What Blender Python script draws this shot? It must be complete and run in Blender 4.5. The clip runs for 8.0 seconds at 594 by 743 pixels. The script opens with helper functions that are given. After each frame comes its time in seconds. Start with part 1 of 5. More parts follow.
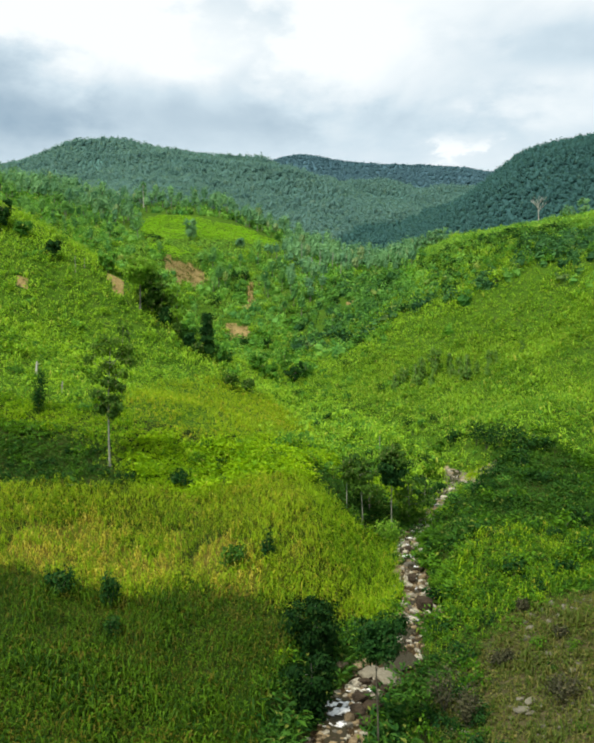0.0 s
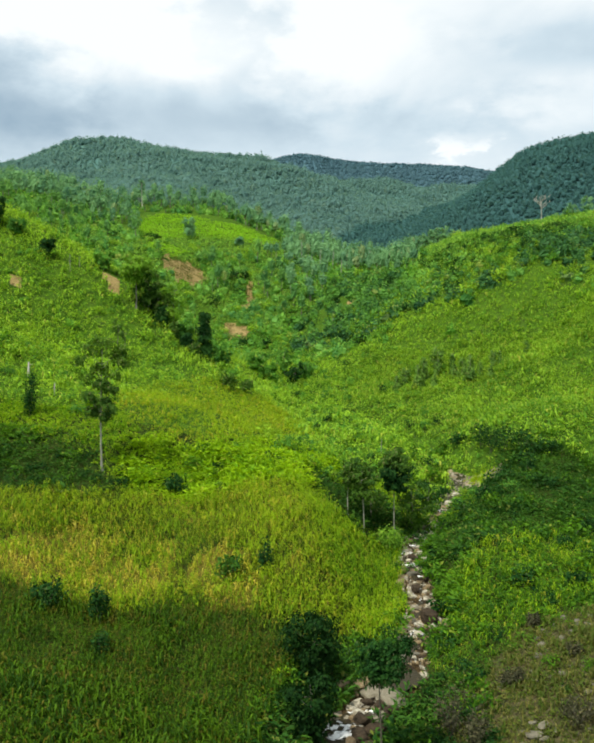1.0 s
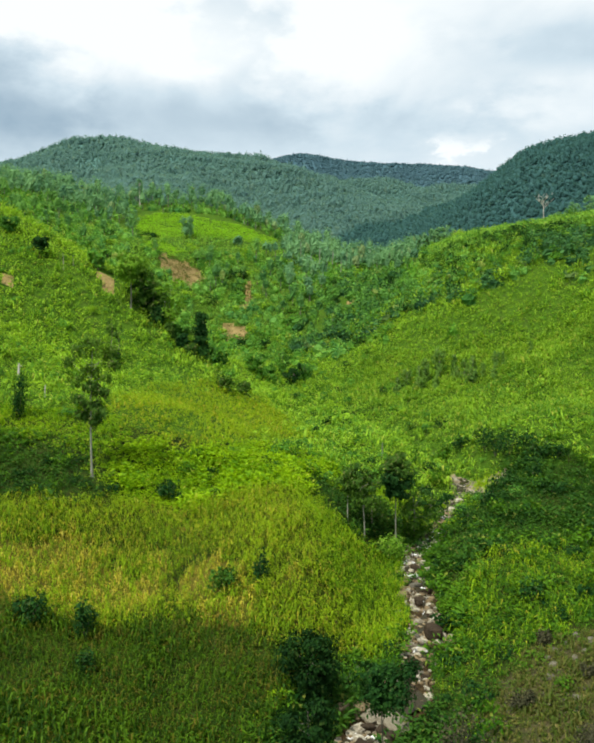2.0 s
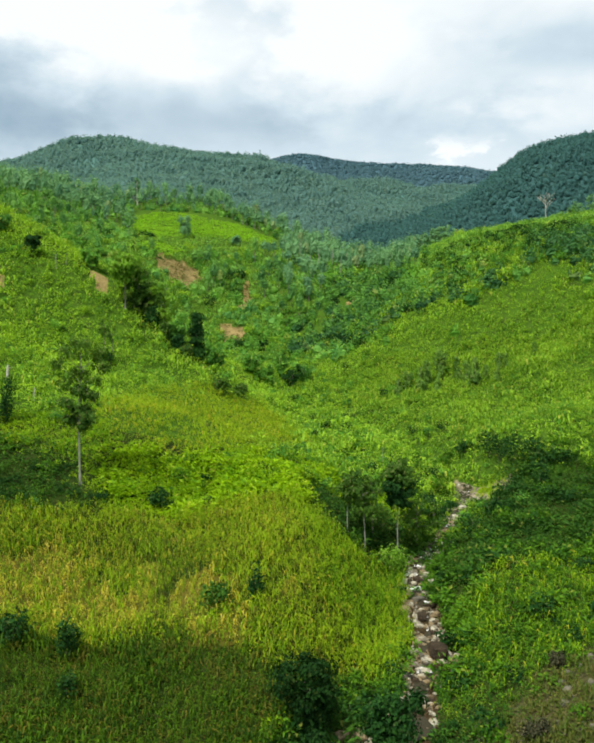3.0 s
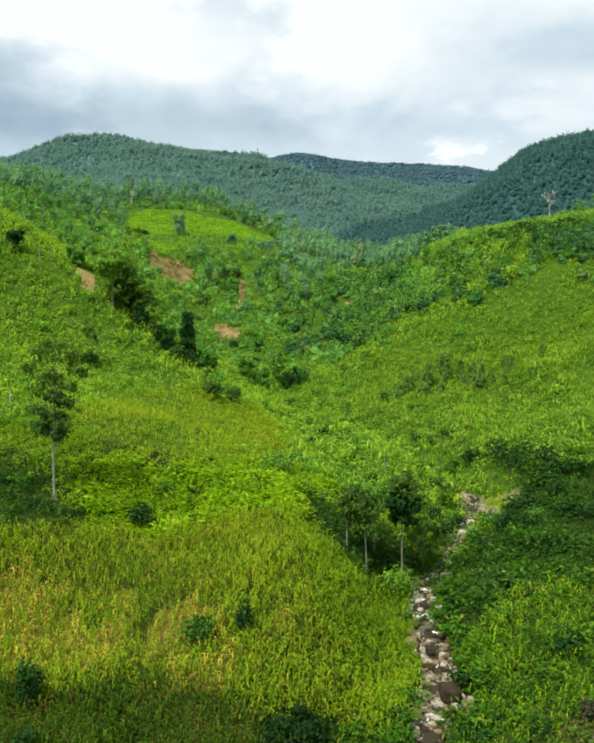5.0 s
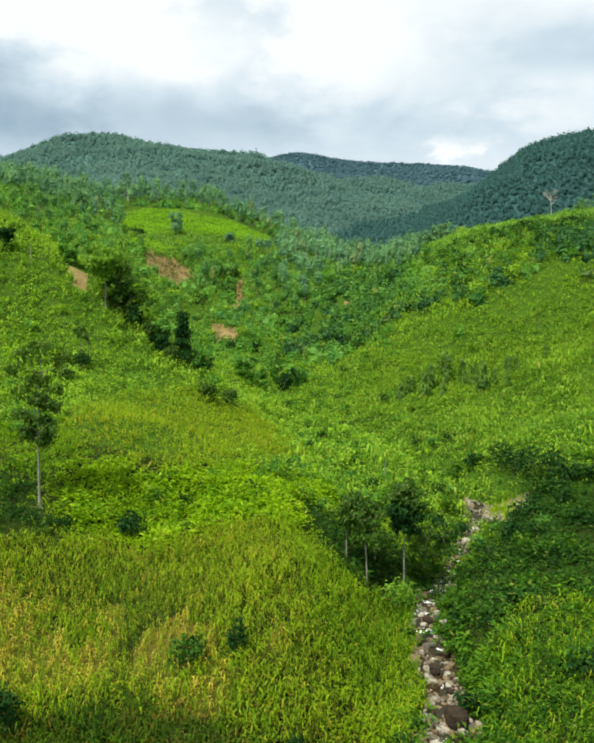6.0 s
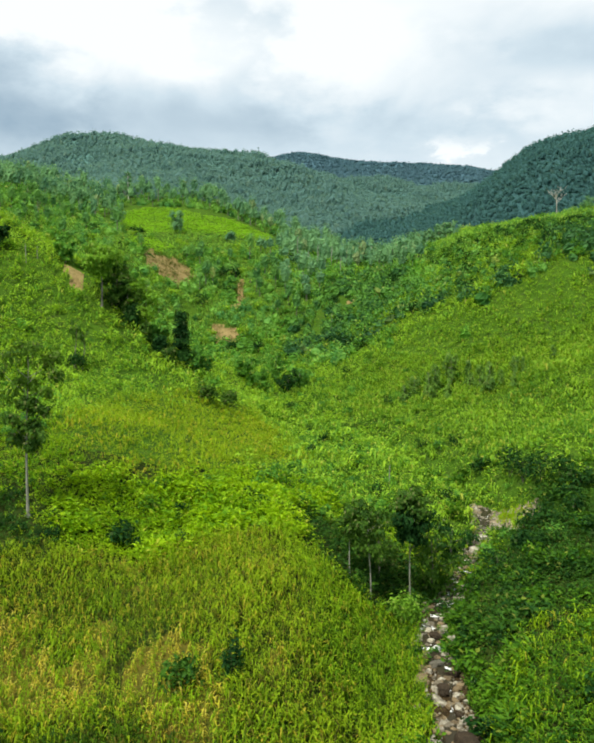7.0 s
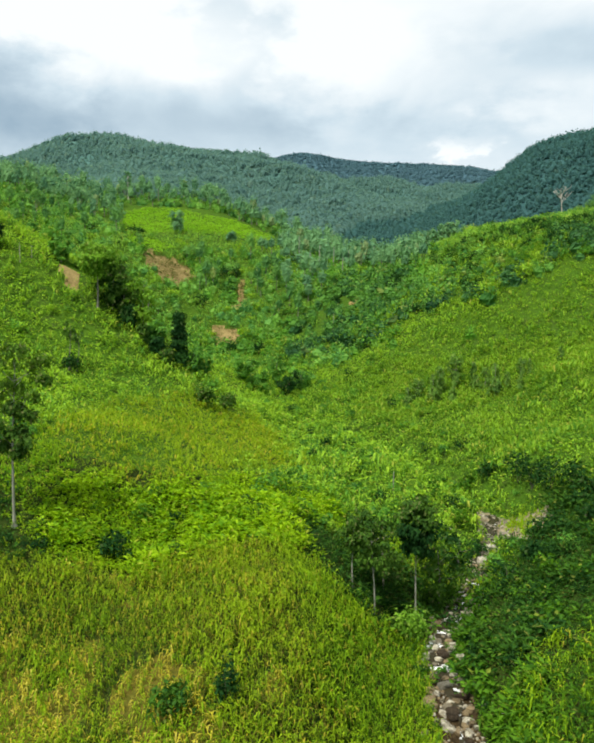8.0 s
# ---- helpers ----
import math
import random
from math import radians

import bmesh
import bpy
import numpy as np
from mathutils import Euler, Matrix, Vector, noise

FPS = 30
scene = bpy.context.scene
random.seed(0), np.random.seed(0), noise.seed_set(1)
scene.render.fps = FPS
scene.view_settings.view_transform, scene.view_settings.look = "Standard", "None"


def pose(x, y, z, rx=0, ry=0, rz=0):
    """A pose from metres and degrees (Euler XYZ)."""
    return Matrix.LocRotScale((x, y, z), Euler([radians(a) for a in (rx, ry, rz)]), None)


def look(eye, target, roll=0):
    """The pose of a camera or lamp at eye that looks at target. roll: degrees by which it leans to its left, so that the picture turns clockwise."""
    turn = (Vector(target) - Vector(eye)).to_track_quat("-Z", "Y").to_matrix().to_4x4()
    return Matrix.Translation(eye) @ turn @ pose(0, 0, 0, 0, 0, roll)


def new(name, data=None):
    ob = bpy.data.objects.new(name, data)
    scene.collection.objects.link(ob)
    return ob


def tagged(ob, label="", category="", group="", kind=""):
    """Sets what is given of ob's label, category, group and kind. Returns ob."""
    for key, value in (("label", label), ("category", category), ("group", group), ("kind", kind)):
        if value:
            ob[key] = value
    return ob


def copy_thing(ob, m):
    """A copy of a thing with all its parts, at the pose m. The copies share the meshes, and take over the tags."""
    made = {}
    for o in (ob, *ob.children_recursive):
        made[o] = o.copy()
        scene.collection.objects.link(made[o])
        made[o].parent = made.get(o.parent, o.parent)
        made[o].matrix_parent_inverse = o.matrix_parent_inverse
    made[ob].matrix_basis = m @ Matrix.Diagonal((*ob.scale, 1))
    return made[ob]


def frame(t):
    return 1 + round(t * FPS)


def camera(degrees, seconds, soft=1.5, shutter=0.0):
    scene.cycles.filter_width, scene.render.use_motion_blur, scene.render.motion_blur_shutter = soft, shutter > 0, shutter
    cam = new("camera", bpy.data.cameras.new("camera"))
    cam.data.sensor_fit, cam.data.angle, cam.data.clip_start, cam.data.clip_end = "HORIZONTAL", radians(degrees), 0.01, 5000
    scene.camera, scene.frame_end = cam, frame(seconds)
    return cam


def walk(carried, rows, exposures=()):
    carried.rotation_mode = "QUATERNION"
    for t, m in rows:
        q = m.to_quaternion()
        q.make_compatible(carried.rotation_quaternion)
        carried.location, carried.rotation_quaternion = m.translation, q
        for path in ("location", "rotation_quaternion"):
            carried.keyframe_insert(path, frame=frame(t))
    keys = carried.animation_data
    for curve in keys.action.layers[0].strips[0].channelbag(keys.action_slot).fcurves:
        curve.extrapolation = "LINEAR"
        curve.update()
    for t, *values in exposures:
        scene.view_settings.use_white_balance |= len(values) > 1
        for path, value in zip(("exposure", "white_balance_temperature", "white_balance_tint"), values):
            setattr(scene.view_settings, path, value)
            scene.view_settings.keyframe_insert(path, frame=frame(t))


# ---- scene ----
cam = camera(42.0, 8.0, soft=2.65)
PATH = [
    (0, -0, 0, 60, 86.8, 0, 0),
    (0.5, 0.071, 1.935, 59.984, 86.792, 0.009, 0.021),
    (1, 0.183, 3.954, 60.002, 86.79, 0.011, 0.029),
    (1.5, 0.306, 5.947, 59.995, 86.799, -0.003, 0.019),
    (3, 0.646, 12.388, 60.028, 86.868, -0.056, -0.032),
    (3.5, 0.79, 14.533, 60.028, 86.89, -0.089, -0.071),
    (4, 0.863, 16.731, 60.054, 86.892, -0.125, -0.102),
    (4.5, 0.887, 18.831, 60.033, 86.895, -0.147, -0.135),
    (6, 1.195, 25.082, 60.028, 86.919, -0.18, -0.255),
    (6.5, 1.276, 27.058, 60.021, 86.919, -0.183, -0.179),
    (7, 1.402, 29.061, 60.055, 86.929, -0.176, -0.079),
    (7.5, 1.533, 31.012, 60.065, 86.966, -0.166, -0.009),
    (8, 1.62, 33.053, 60.028, 87.023, -0.163, 0.073),
]
walk(cam, [(t, pose(*p)) for t, *p in PATH])

# ---- sky, sun ----
SUN_EL, SUN_AZ = 60.0, -138.0          # degrees above the horizon, and to the right (left: minus) of straight up the valley
sun = new("sun", bpy.data.lights.new("sun", "SUN"))
sun.data.energy, sun.data.angle, sun.data.color = 5.0, radians(1.5), (1.0, 0.95, 0.86)
sun.matrix_world = look((math.sin(radians(SUN_AZ)) * 300, math.cos(radians(SUN_AZ)) * 300, 900), (0, 0, 900 - 300 * math.tan(radians(SUN_EL))))

world = bpy.data.worlds.new("sky")
scene.world = world
world.use_nodes = True
wt = world.node_tree
wt.nodes.clear()


def node(tree, kind, **values):
    n = tree.nodes.new(kind)
    for key, value in values.items():
        if key.startswith("in_"):
            n.inputs[int(key[3:])].default_value = value
    return n


def calc(tree, op, a, b=0.0, c=0.0, clamp=False):
    n = tree.nodes.new("ShaderNodeMath")
    n.operation, n.use_clamp = op, clamp
    for k, v in enumerate((a, b, c)):
        if isinstance(v, (int, float)):
            n.inputs[k].default_value = v
        else:
            tree.links.new(v, n.inputs[k])
    return n.outputs[0]


def blend(tree, fac, a, b):
    n = tree.nodes.new("ShaderNodeMix")
    n.data_type = "RGBA"
    for k, v in ((0, fac), (6, a), (7, b)):
        if isinstance(v, (int, float)):
            n.inputs[k].default_value = v
        elif isinstance(v, tuple):
            n.inputs[k].default_value = (*v, 1)
        else:
            tree.links.new(v, n.inputs[k])
    return n.outputs[2]


geo = wt.nodes.new("ShaderNodeTexCoord")
split = wt.nodes.new("ShaderNodeSeparateXYZ")
wt.links.new(geo.outputs["Generated"], split.inputs[0])
# bearing and height of the sky's direction, as slopes
flat = calc(wt, "MAXIMUM", calc(wt, "SQRT", calc(wt, "ADD", calc(wt, "MULTIPLY", split.outputs[0], split.outputs[0]), calc(wt, "MULTIPLY", split.outputs[1], split.outputs[1]))), 0.02)
bearing = calc(wt, "ARCTAN2", split.outputs[0], split.outputs[1])
height = calc(wt, "DIVIDE", split.outputs[2], flat)
join = wt.nodes.new("ShaderNodeCombineXYZ")
wt.links.new(calc(wt, "MULTIPLY", bearing, 1.9), join.inputs[0])
wt.links.new(calc(wt, "MULTIPLY", calc(wt, "ARCTAN2", height, 1.0), 3.6), join.inputs[1])
billow = node(wt, "ShaderNodeTexNoise")
billow.inputs["Scale"].default_value, billow.inputs["Detail"].default_value, billow.inputs["Roughness"].default_value = 1.7, 7, 0.5
billow.inputs["Distortion"].default_value = 0.5
wt.links.new(join.outputs[0], billow.inputs["Vector"])
puff = node(wt, "ShaderNodeTexNoise")
puff.inputs["Scale"].default_value, puff.inputs["Detail"].default_value, puff.inputs["Roughness"].default_value = 6.5, 6, 0.55
wt.links.new(join.outputs[0], puff.inputs["Vector"])
ragged_x = calc(wt, "MULTIPLY_ADD", puff.outputs[0], 0.26, calc(wt, "SUBTRACT", bearing, 0.13))
ragged_y = calc(wt, "MULTIPLY_ADD", billow.outputs[0], 0.12, calc(wt, "SUBTRACT", height, 0.06))


def bank(total, at_x, at_y, wide, tall, amount):
    """Adds a soft cloud bank (dark: minus) round a bearing and a height."""
    u = calc(wt, "DIVIDE", calc(wt, "SUBTRACT", ragged_x, at_x), wide)
    v = calc(wt, "DIVIDE", calc(wt, "SUBTRACT", ragged_y, at_y), tall)
    q = calc(wt, "ADD", calc(wt, "MULTIPLY", u, u), calc(wt, "MULTIPLY", v, v))
    g = calc(wt, "DIVIDE", amount, calc(wt, "ADD", 1.0, calc(wt, "MULTIPLY", q, q)))
    return calc(wt, "ADD", total, g)


cover = calc(wt, "MULTIPLY_ADD", billow.outputs[0], 0.9, calc(wt, "MULTIPLY_ADD", puff.outputs[0], 0.3, 0.12))
for spec in ((-0.40, 0.27, 0.17, 0.085, -0.36), (-0.24, 0.36, 0.13, 0.065, 0.52), (-0.096, 0.39, 0.05, 0.05, -0.16), (0.057, 0.355, 0.12, 0.065, 0.40), (-0.06, 0.295, 0.12, 0.045, -0.28), (-0.30, 0.44, 0.12, 0.04, 0.18),
             (0.02, 0.25, 0.30, 0.035, -0.20), (0.207, 0.216, 0.016, 0.012, 0.34), (0.34, 0.26, 0.10, 0.035, 0.30), (0.34, 0.345, 0.08, 0.035, -0.26), (0.30, 0.44, 0.16, 0.05, 0.22)):
    cover = bank(cover, *spec)
ramp = wt.nodes.new("ShaderNodeValToRGB")
ramp.color_ramp.elements[0].position, ramp.color_ramp.elements[0].color = 0.15, (0.30, 0.42, 0.52, 1)
ramp.color_ramp.elements[1].position, ramp.color_ramp.elements[1].color = 0.98, (0.96, 1.0, 1.0, 1)
mid = ramp.color_ramp.elements.new(0.55)
mid.color = (0.62, 0.74, 0.81, 1)
wt.links.new(cover, ramp.inputs[0])
sky = wt.nodes.new("ShaderNodeTexSky")
sky.sky_type, sky.sun_disc, sky.sun_elevation, sky.sun_rotation = "NISHITA", False, radians(SUN_EL), radians(SUN_AZ)
blue = node(wt, "ShaderNodeBackground", in_1=0.10)
wt.links.new(sky.outputs[0], blue.inputs[0])
cloud = node(wt, "ShaderNodeBackground", in_1=1.12)
wt.links.new(ramp.outputs[0], cloud.inputs[0])
both = node(wt, "ShaderNodeMixShader", in_0=0.9)
wt.links.new(blue.outputs[0], both.inputs[1])
wt.links.new(cloud.outputs[0], both.inputs[2])
out = wt.nodes.new("ShaderNodeOutputWorld")
wt.links.new(both.outputs[0], out.inputs[0])

# ---- materials ----
def material(name):
    m = bpy.data.materials.new(name)
    m.use_nodes = True
    t = m.node_tree
    t.nodes.clear()
    o = t.nodes.new("ShaderNodeOutputMaterial")
    return m, t, o


def noise_at(t, size, detail=3.0, rough=0.55, stretch=(1, 1, 1)):
    """Noise in world metres."""
    g = t.nodes.new("ShaderNodeNewGeometry")
    mp = t.nodes.new("ShaderNodeMapping")
    mp.inputs["Scale"].default_value = tuple(s / size for s in stretch)
    t.links.new(g.outputs["Position"], mp.inputs[0])
    n = t.nodes.new("ShaderNodeTexNoise")
    n.inputs["Scale"].default_value, n.inputs["Detail"].default_value, n.inputs["Roughness"].default_value = 1.0, detail, rough
    t.links.new(mp.outputs[0], n.inputs["Vector"])
    return n.outputs[0]


def steps(t, value, low, high):
    n = t.nodes.new("ShaderNodeMapRange")
    n.interpolation_type = "SMOOTHSTEP"
    n.inputs["From Min"].default_value, n.inputs["From Max"].default_value = low, high
    t.links.new(value, n.inputs["Value"])
    return n.outputs[0]


def leaf(name, fresh, lush, dry, dry_share=0.1, patch=14.0, through_light=0.4, rough=0.6, dry_patch=0.0, gloss=0.12, scatter_leaf=1.1):
    """Foliage: two greens mixed leaf by leaf and patch by patch, some dry leaves, light shining through."""
    m, t, o = material(name)
    g = t.nodes.new("ShaderNodeNewGeometry")
    rand = g.outputs["Random Per Island"]
    big = steps(t, noise_at(t, patch, 3), 0.36, 0.64)
    small = noise_at(t, patch / 9, 2)
    mix = calc(t, "ADD", calc(t, "MULTIPLY", big, 0.55), calc(t, "MULTIPLY", small, 0.5))
    mix = calc(t, "ADD", mix, calc(t, "MULTIPLY", calc(t, "SUBTRACT", rand, 0.5), scatter_leaf), clamp=True)
    col = blend(t, mix, lush, fresh)
    other = calc(t, "FRACT", calc(t, "MULTIPLY", rand, 17.31))
    share = dry_share
    if dry_patch:
        share = calc(t, "MULTIPLY_ADD", steps(t, noise_at(t, patch * 0.7, 4, 0.65), 0.48, 0.68), dry_patch, dry_share)
    col = blend(t, calc(t, "LESS_THAN", other, share), col, dry)
    p = t.nodes.new("ShaderNodeBsdfPrincipled")
    t.links.new(col, p.inputs["Base Color"])
    p.inputs["Roughness"].default_value = rough
    p.inputs["Specular IOR Level"].default_value = gloss
    tr = t.nodes.new("ShaderNodeBsdfTranslucent")
    warm = blend(t, 0.35, col, tuple(min(1, c * k) for c, k in zip(fresh, (1.5, 1.3, 0.5))))
    t.links.new(warm, tr.inputs[0])
    mx = node(t, "ShaderNodeMixShader", in_0=through_light)
    t.links.new(p.outputs[0], mx.inputs[1])
    t.links.new(tr.outputs[0], mx.inputs[2])
    t.links.new(mx.outputs[0], o.inputs[0])
    return m


def rough_stuff(name, a, b, c, size, rough=0.9, bump=0.3, fine=0.15, stretch=(1, 1, 1), vary=0.0):
    """Earth, stone or bark: three tones at two scales, with relief."""
    m, t, o = material(name)
    big, mid, small = noise_at(t, size, 5, 0.6, stretch), noise_at(t, size / 5, 5, 0.65, stretch), noise_at(t, fine, 4, 0.6, stretch)
    col = blend(t, steps(t, big, 0.35, 0.65), a, b)
    col = blend(t, calc(t, "MULTIPLY", steps(t, mid, 0.45, 0.7), 0.7), col, c)
    if vary:
        info, g = t.nodes.new("ShaderNodeObjectInfo"), t.nodes.new("ShaderNodeNewGeometry")
        own = calc(t, "FRACT", calc(t, "ADD", info.outputs["Random"], calc(t, "MULTIPLY", g.outputs["Random Per Island"], 3.7)))
        col = blend(t, calc(t, "MULTIPLY", steps(t, own, 0.55, 0.95), vary), col, b)
        col = blend(t, calc(t, "MULTIPLY", calc(t, "LESS_THAN", own, 0.16), vary), col, tuple(0.22 * v for v in a))
    p = t.nodes.new("ShaderNodeBsdfPrincipled")
    t.links.new(col, p.inputs["Base Color"])
    p.inputs["Roughness"].default_value = rough
    p.inputs["Specular IOR Level"].default_value = 0.05 if rough > 0.8 else 0.35
    bp = t.nodes.new("ShaderNodeBump")
    bp.inputs["Strength"].default_value, bp.inputs["Distance"].default_value = bump, fine * 2
    t.links.new(calc(t, "ADD", small, mid), bp.inputs["Height"])
    t.links.new(bp.outputs[0], p.inputs["Normal"])
    t.links.new(p.outputs[0], o.inputs[0])
    return m


CORN = leaf("maize_leaf", (0.300, 0.475, 0.009), (0.100, 0.232, 0.005), (0.42, 0.40, 0.030), 0.06, 14, 0.38, dry_patch=0.14)
MOUND_CORN = leaf("ripening_maize_leaf", (0.318, 0.462, 0.011), (0.106, 0.222, 0.005), (0.46, 0.40, 0.030), 0.09, 14, 0.38, dry_patch=0.20)
# Darker maize copy: cloud shade over the near field, put into the leaf colour
SHADE_CORN = leaf("shade_toned_maize_leaf", (0.085, 0.180, 0.005), (0.017, 0.061, 0.003), (0.140, 0.130, 0.012), 0.04, 8, 0.33, dry_patch=0.20, scatter_leaf=1.7)
CORN_DRY = leaf("dry_maize", (0.58, 0.52, 0.040), (0.37, 0.335, 0.022), (0.60, 0.53, 0.08), 0.2, 12, 0.30)
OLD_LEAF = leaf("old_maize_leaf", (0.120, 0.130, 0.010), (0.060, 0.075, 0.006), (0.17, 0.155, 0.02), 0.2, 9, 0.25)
CORN_FAR = leaf("young_maize_leaf", (0.285, 0.475, 0.028), (0.060, 0.190, 0.014), (0.38, 0.41, 0.05), 0.06, 14, 0.38, dry_patch=0.10, scatter_leaf=1.35)
WEED = leaf("weed_leaf", (0.290, 0.465, 0.009), (0.074, 0.230, 0.006), (0.43, 0.44, 0.05), 0.06, 11, 0.38)
# Weed greens with haze blue mixed in, more of it for the upland
HILL_WEED = leaf("hazy_hill_weed_leaf", (0.345, 0.552, 0.032), (0.090, 0.256, 0.022), (0.42, 0.46, 0.06), 0.04, 11, 0.38, scatter_leaf=1.5)
UPLAND_WEED = leaf("hazy_upland_weed_leaf", (0.300, 0.520, 0.056), (0.080, 0.248, 0.042), (0.38, 0.44, 0.07), 0.04, 12, 0.38, scatter_leaf=1.3)
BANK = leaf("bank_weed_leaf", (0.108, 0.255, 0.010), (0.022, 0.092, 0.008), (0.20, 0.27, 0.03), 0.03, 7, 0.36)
LUSH = leaf("broad_weed_leaf", (0.350, 0.545, 0.008), (0.108, 0.272, 0.006), (0.42, 0.46, 0.04), 0.03, 6, 0.40)
# Weed green darkened to hold the cloud shade on banks and slope
RANK_SHADE = leaf("shade_dark_weed_leaf", (0.060, 0.158, 0.014), (0.013, 0.058, 0.009), (0.15, 0.19, 0.03), 0.05, 9, 0.30, gloss=0.08)
HERB = leaf("creeping_herb_leaf", (0.115, 0.165, 0.014), (0.038, 0.076, 0.010), (0.22, 0.19, 0.06), 0.12, 4, 0.28)
OLIVE = leaf("olive_tree_leaf", (0.22, 0.42, 0.028), (0.085, 0.21, 0.018), (0.24, 0.34, 0.05), 0.06, 6, 0.32)
# A little haze blue is mixed into these two shrub greens
SHRUB = leaf("shrub_leaf", (0.155, 0.375, 0.036), (0.042, 0.148, 0.025), (0.26, 0.35, 0.04), 0.05, 12, 0.32)
EDGE_SHRUB = leaf("edge_shrub_leaf", (0.145, 0.345, 0.050), (0.030, 0.110, 0.030), (0.22, 0.31, 0.06), 0.05, 7, 0.30, scatter_leaf=1.3)
BELT_SHRUB = leaf("belt_shrub_leaf", (0.070, 0.195, 0.045), (0.018, 0.072, 0.026), (0.12, 0.20, 0.05), 0.05, 7, 0.28)
# Thicket green, likewise tinted blue for haze
THICKET = leaf("hazy_thicket_leaf", (0.25, 0.50, 0.074), (0.072, 0.238, 0.056), (0.34, 0.42, 0.08), 0.05, 16, 0.35)
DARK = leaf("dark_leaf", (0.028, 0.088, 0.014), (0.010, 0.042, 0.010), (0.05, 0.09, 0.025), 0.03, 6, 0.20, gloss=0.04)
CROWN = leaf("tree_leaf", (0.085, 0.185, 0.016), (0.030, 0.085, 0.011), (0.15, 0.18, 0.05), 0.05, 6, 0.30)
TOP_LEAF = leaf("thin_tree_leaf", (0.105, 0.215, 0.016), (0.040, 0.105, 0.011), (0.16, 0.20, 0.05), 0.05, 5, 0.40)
# Both tree greens on the hills include a haze tint
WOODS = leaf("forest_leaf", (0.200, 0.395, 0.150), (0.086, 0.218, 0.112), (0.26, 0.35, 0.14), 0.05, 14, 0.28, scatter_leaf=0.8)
HILL_TREE = leaf("hazy_hill_tree_leaf", (0.19, 0.40, 0.072), (0.058, 0.175, 0.048), (0.28, 0.36, 0.09), 0.05, 14, 0.28, scatter_leaf=0.9)
# Tree green taken darker still, with the clouds' shade in the base colour
SHADE_TREE = leaf("shade_toned_tree_leaf", (0.015, 0.050, 0.008), (0.006, 0.024, 0.006), (0.03, 0.06, 0.012), 0.03, 4, 0.18, gloss=0.04)
# Blue haze is mixed into these far leaves; the dale's also hold cloud shade
FAR_WOODS = leaf("haze_blue_mountain_leaf", (0.150, 0.282, 0.245), (0.100, 0.210, 0.192), (0.16, 0.27, 0.20), 0.04, 40, 0.45, rough=0.8, gloss=0.05, scatter_leaf=0.5)
DALE_WOODS = leaf("shade_and_haze_dale_leaf", (0.070, 0.174, 0.162), (0.054, 0.142, 0.138), (0.08, 0.17, 0.14), 0.03, 30, 0.45, rough=0.8, gloss=0.05, scatter_leaf=0.5)
LAST_WOODS = leaf("haze_blue_ridge_leaf", (0.100, 0.196, 0.236), (0.088, 0.178, 0.215), (0.09, 0.19, 0.21), 0.03, 160, 0.45, rough=0.8, gloss=0.05, scatter_leaf=0.5)
ROW_LEAF = leaf("grey_green_leaf", (0.200, 0.360, 0.052), (0.078, 0.175, 0.032), (0.24, 0.30, 0.08), 0.05, 5, 0.30)
MEADOW = leaf("meadow_grass", (0.33, 0.60, 0.032), (0.22, 0.47, 0.024), (0.36, 0.46, 0.06), 0.04, 20, 0.38)
STRAW = leaf("dry_grass", (0.190, 0.184, 0.042), (0.074, 0.094, 0.019), (0.075, 0.130, 0.016), 0.38, 5, 0.28)
EARTH = rough_stuff("red_earth", (0.26, 0.19, 0.075), (0.33, 0.245, 0.10), (0.14, 0.14, 0.04), 2.2, 0.95, 0.6, 0.3)
DRY_SOIL = rough_stuff("trodden_field_earth", (0.110, 0.098, 0.013), (0.070, 0.076, 0.010), (0.17, 0.13, 0.022), 3.0, 0.95, 0.5, 0.3)
TURF = rough_stuff("overgrown_earth", (0.045, 0.105, 0.008), (0.060, 0.125, 0.009), (0.040, 0.058, 0.014), 7.0, 0.95, 0.4, 0.4)
# Near earth darkened in its colour for the shade between plants
SHADE_EARTH = rough_stuff("field_earth", (0.022, 0.040, 0.006), (0.030, 0.052, 0.007), (0.036, 0.030, 0.011), 4.0, 0.95, 0.4, 0.3)
# Far forest floor with blue haze in its base colour
HAZE_FLOOR = rough_stuff("forest_floor", (0.080, 0.178, 0.152), (0.095, 0.198, 0.168), (0.082, 0.165, 0.13), 30.0, 0.95, 0.4, 1.5)
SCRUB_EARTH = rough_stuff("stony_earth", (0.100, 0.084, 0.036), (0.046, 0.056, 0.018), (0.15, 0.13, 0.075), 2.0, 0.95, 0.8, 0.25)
# Floors tinted blue for haze, the dale's darkened for cloud shade too
DALE_FLOOR = rough_stuff("shade_and_haze_dale_floor", (0.036, 0.094, 0.092), (0.042, 0.104, 0.100), (0.038, 0.090, 0.083), 30.0, 0.95, 0.4, 1.5)
RIDGE_FLOOR = rough_stuff("haze_blue_ridge_floor", (0.058, 0.122, 0.148), (0.063, 0.130, 0.156), (0.055, 0.118, 0.135), 30.0, 0.95, 0.4, 1.5)
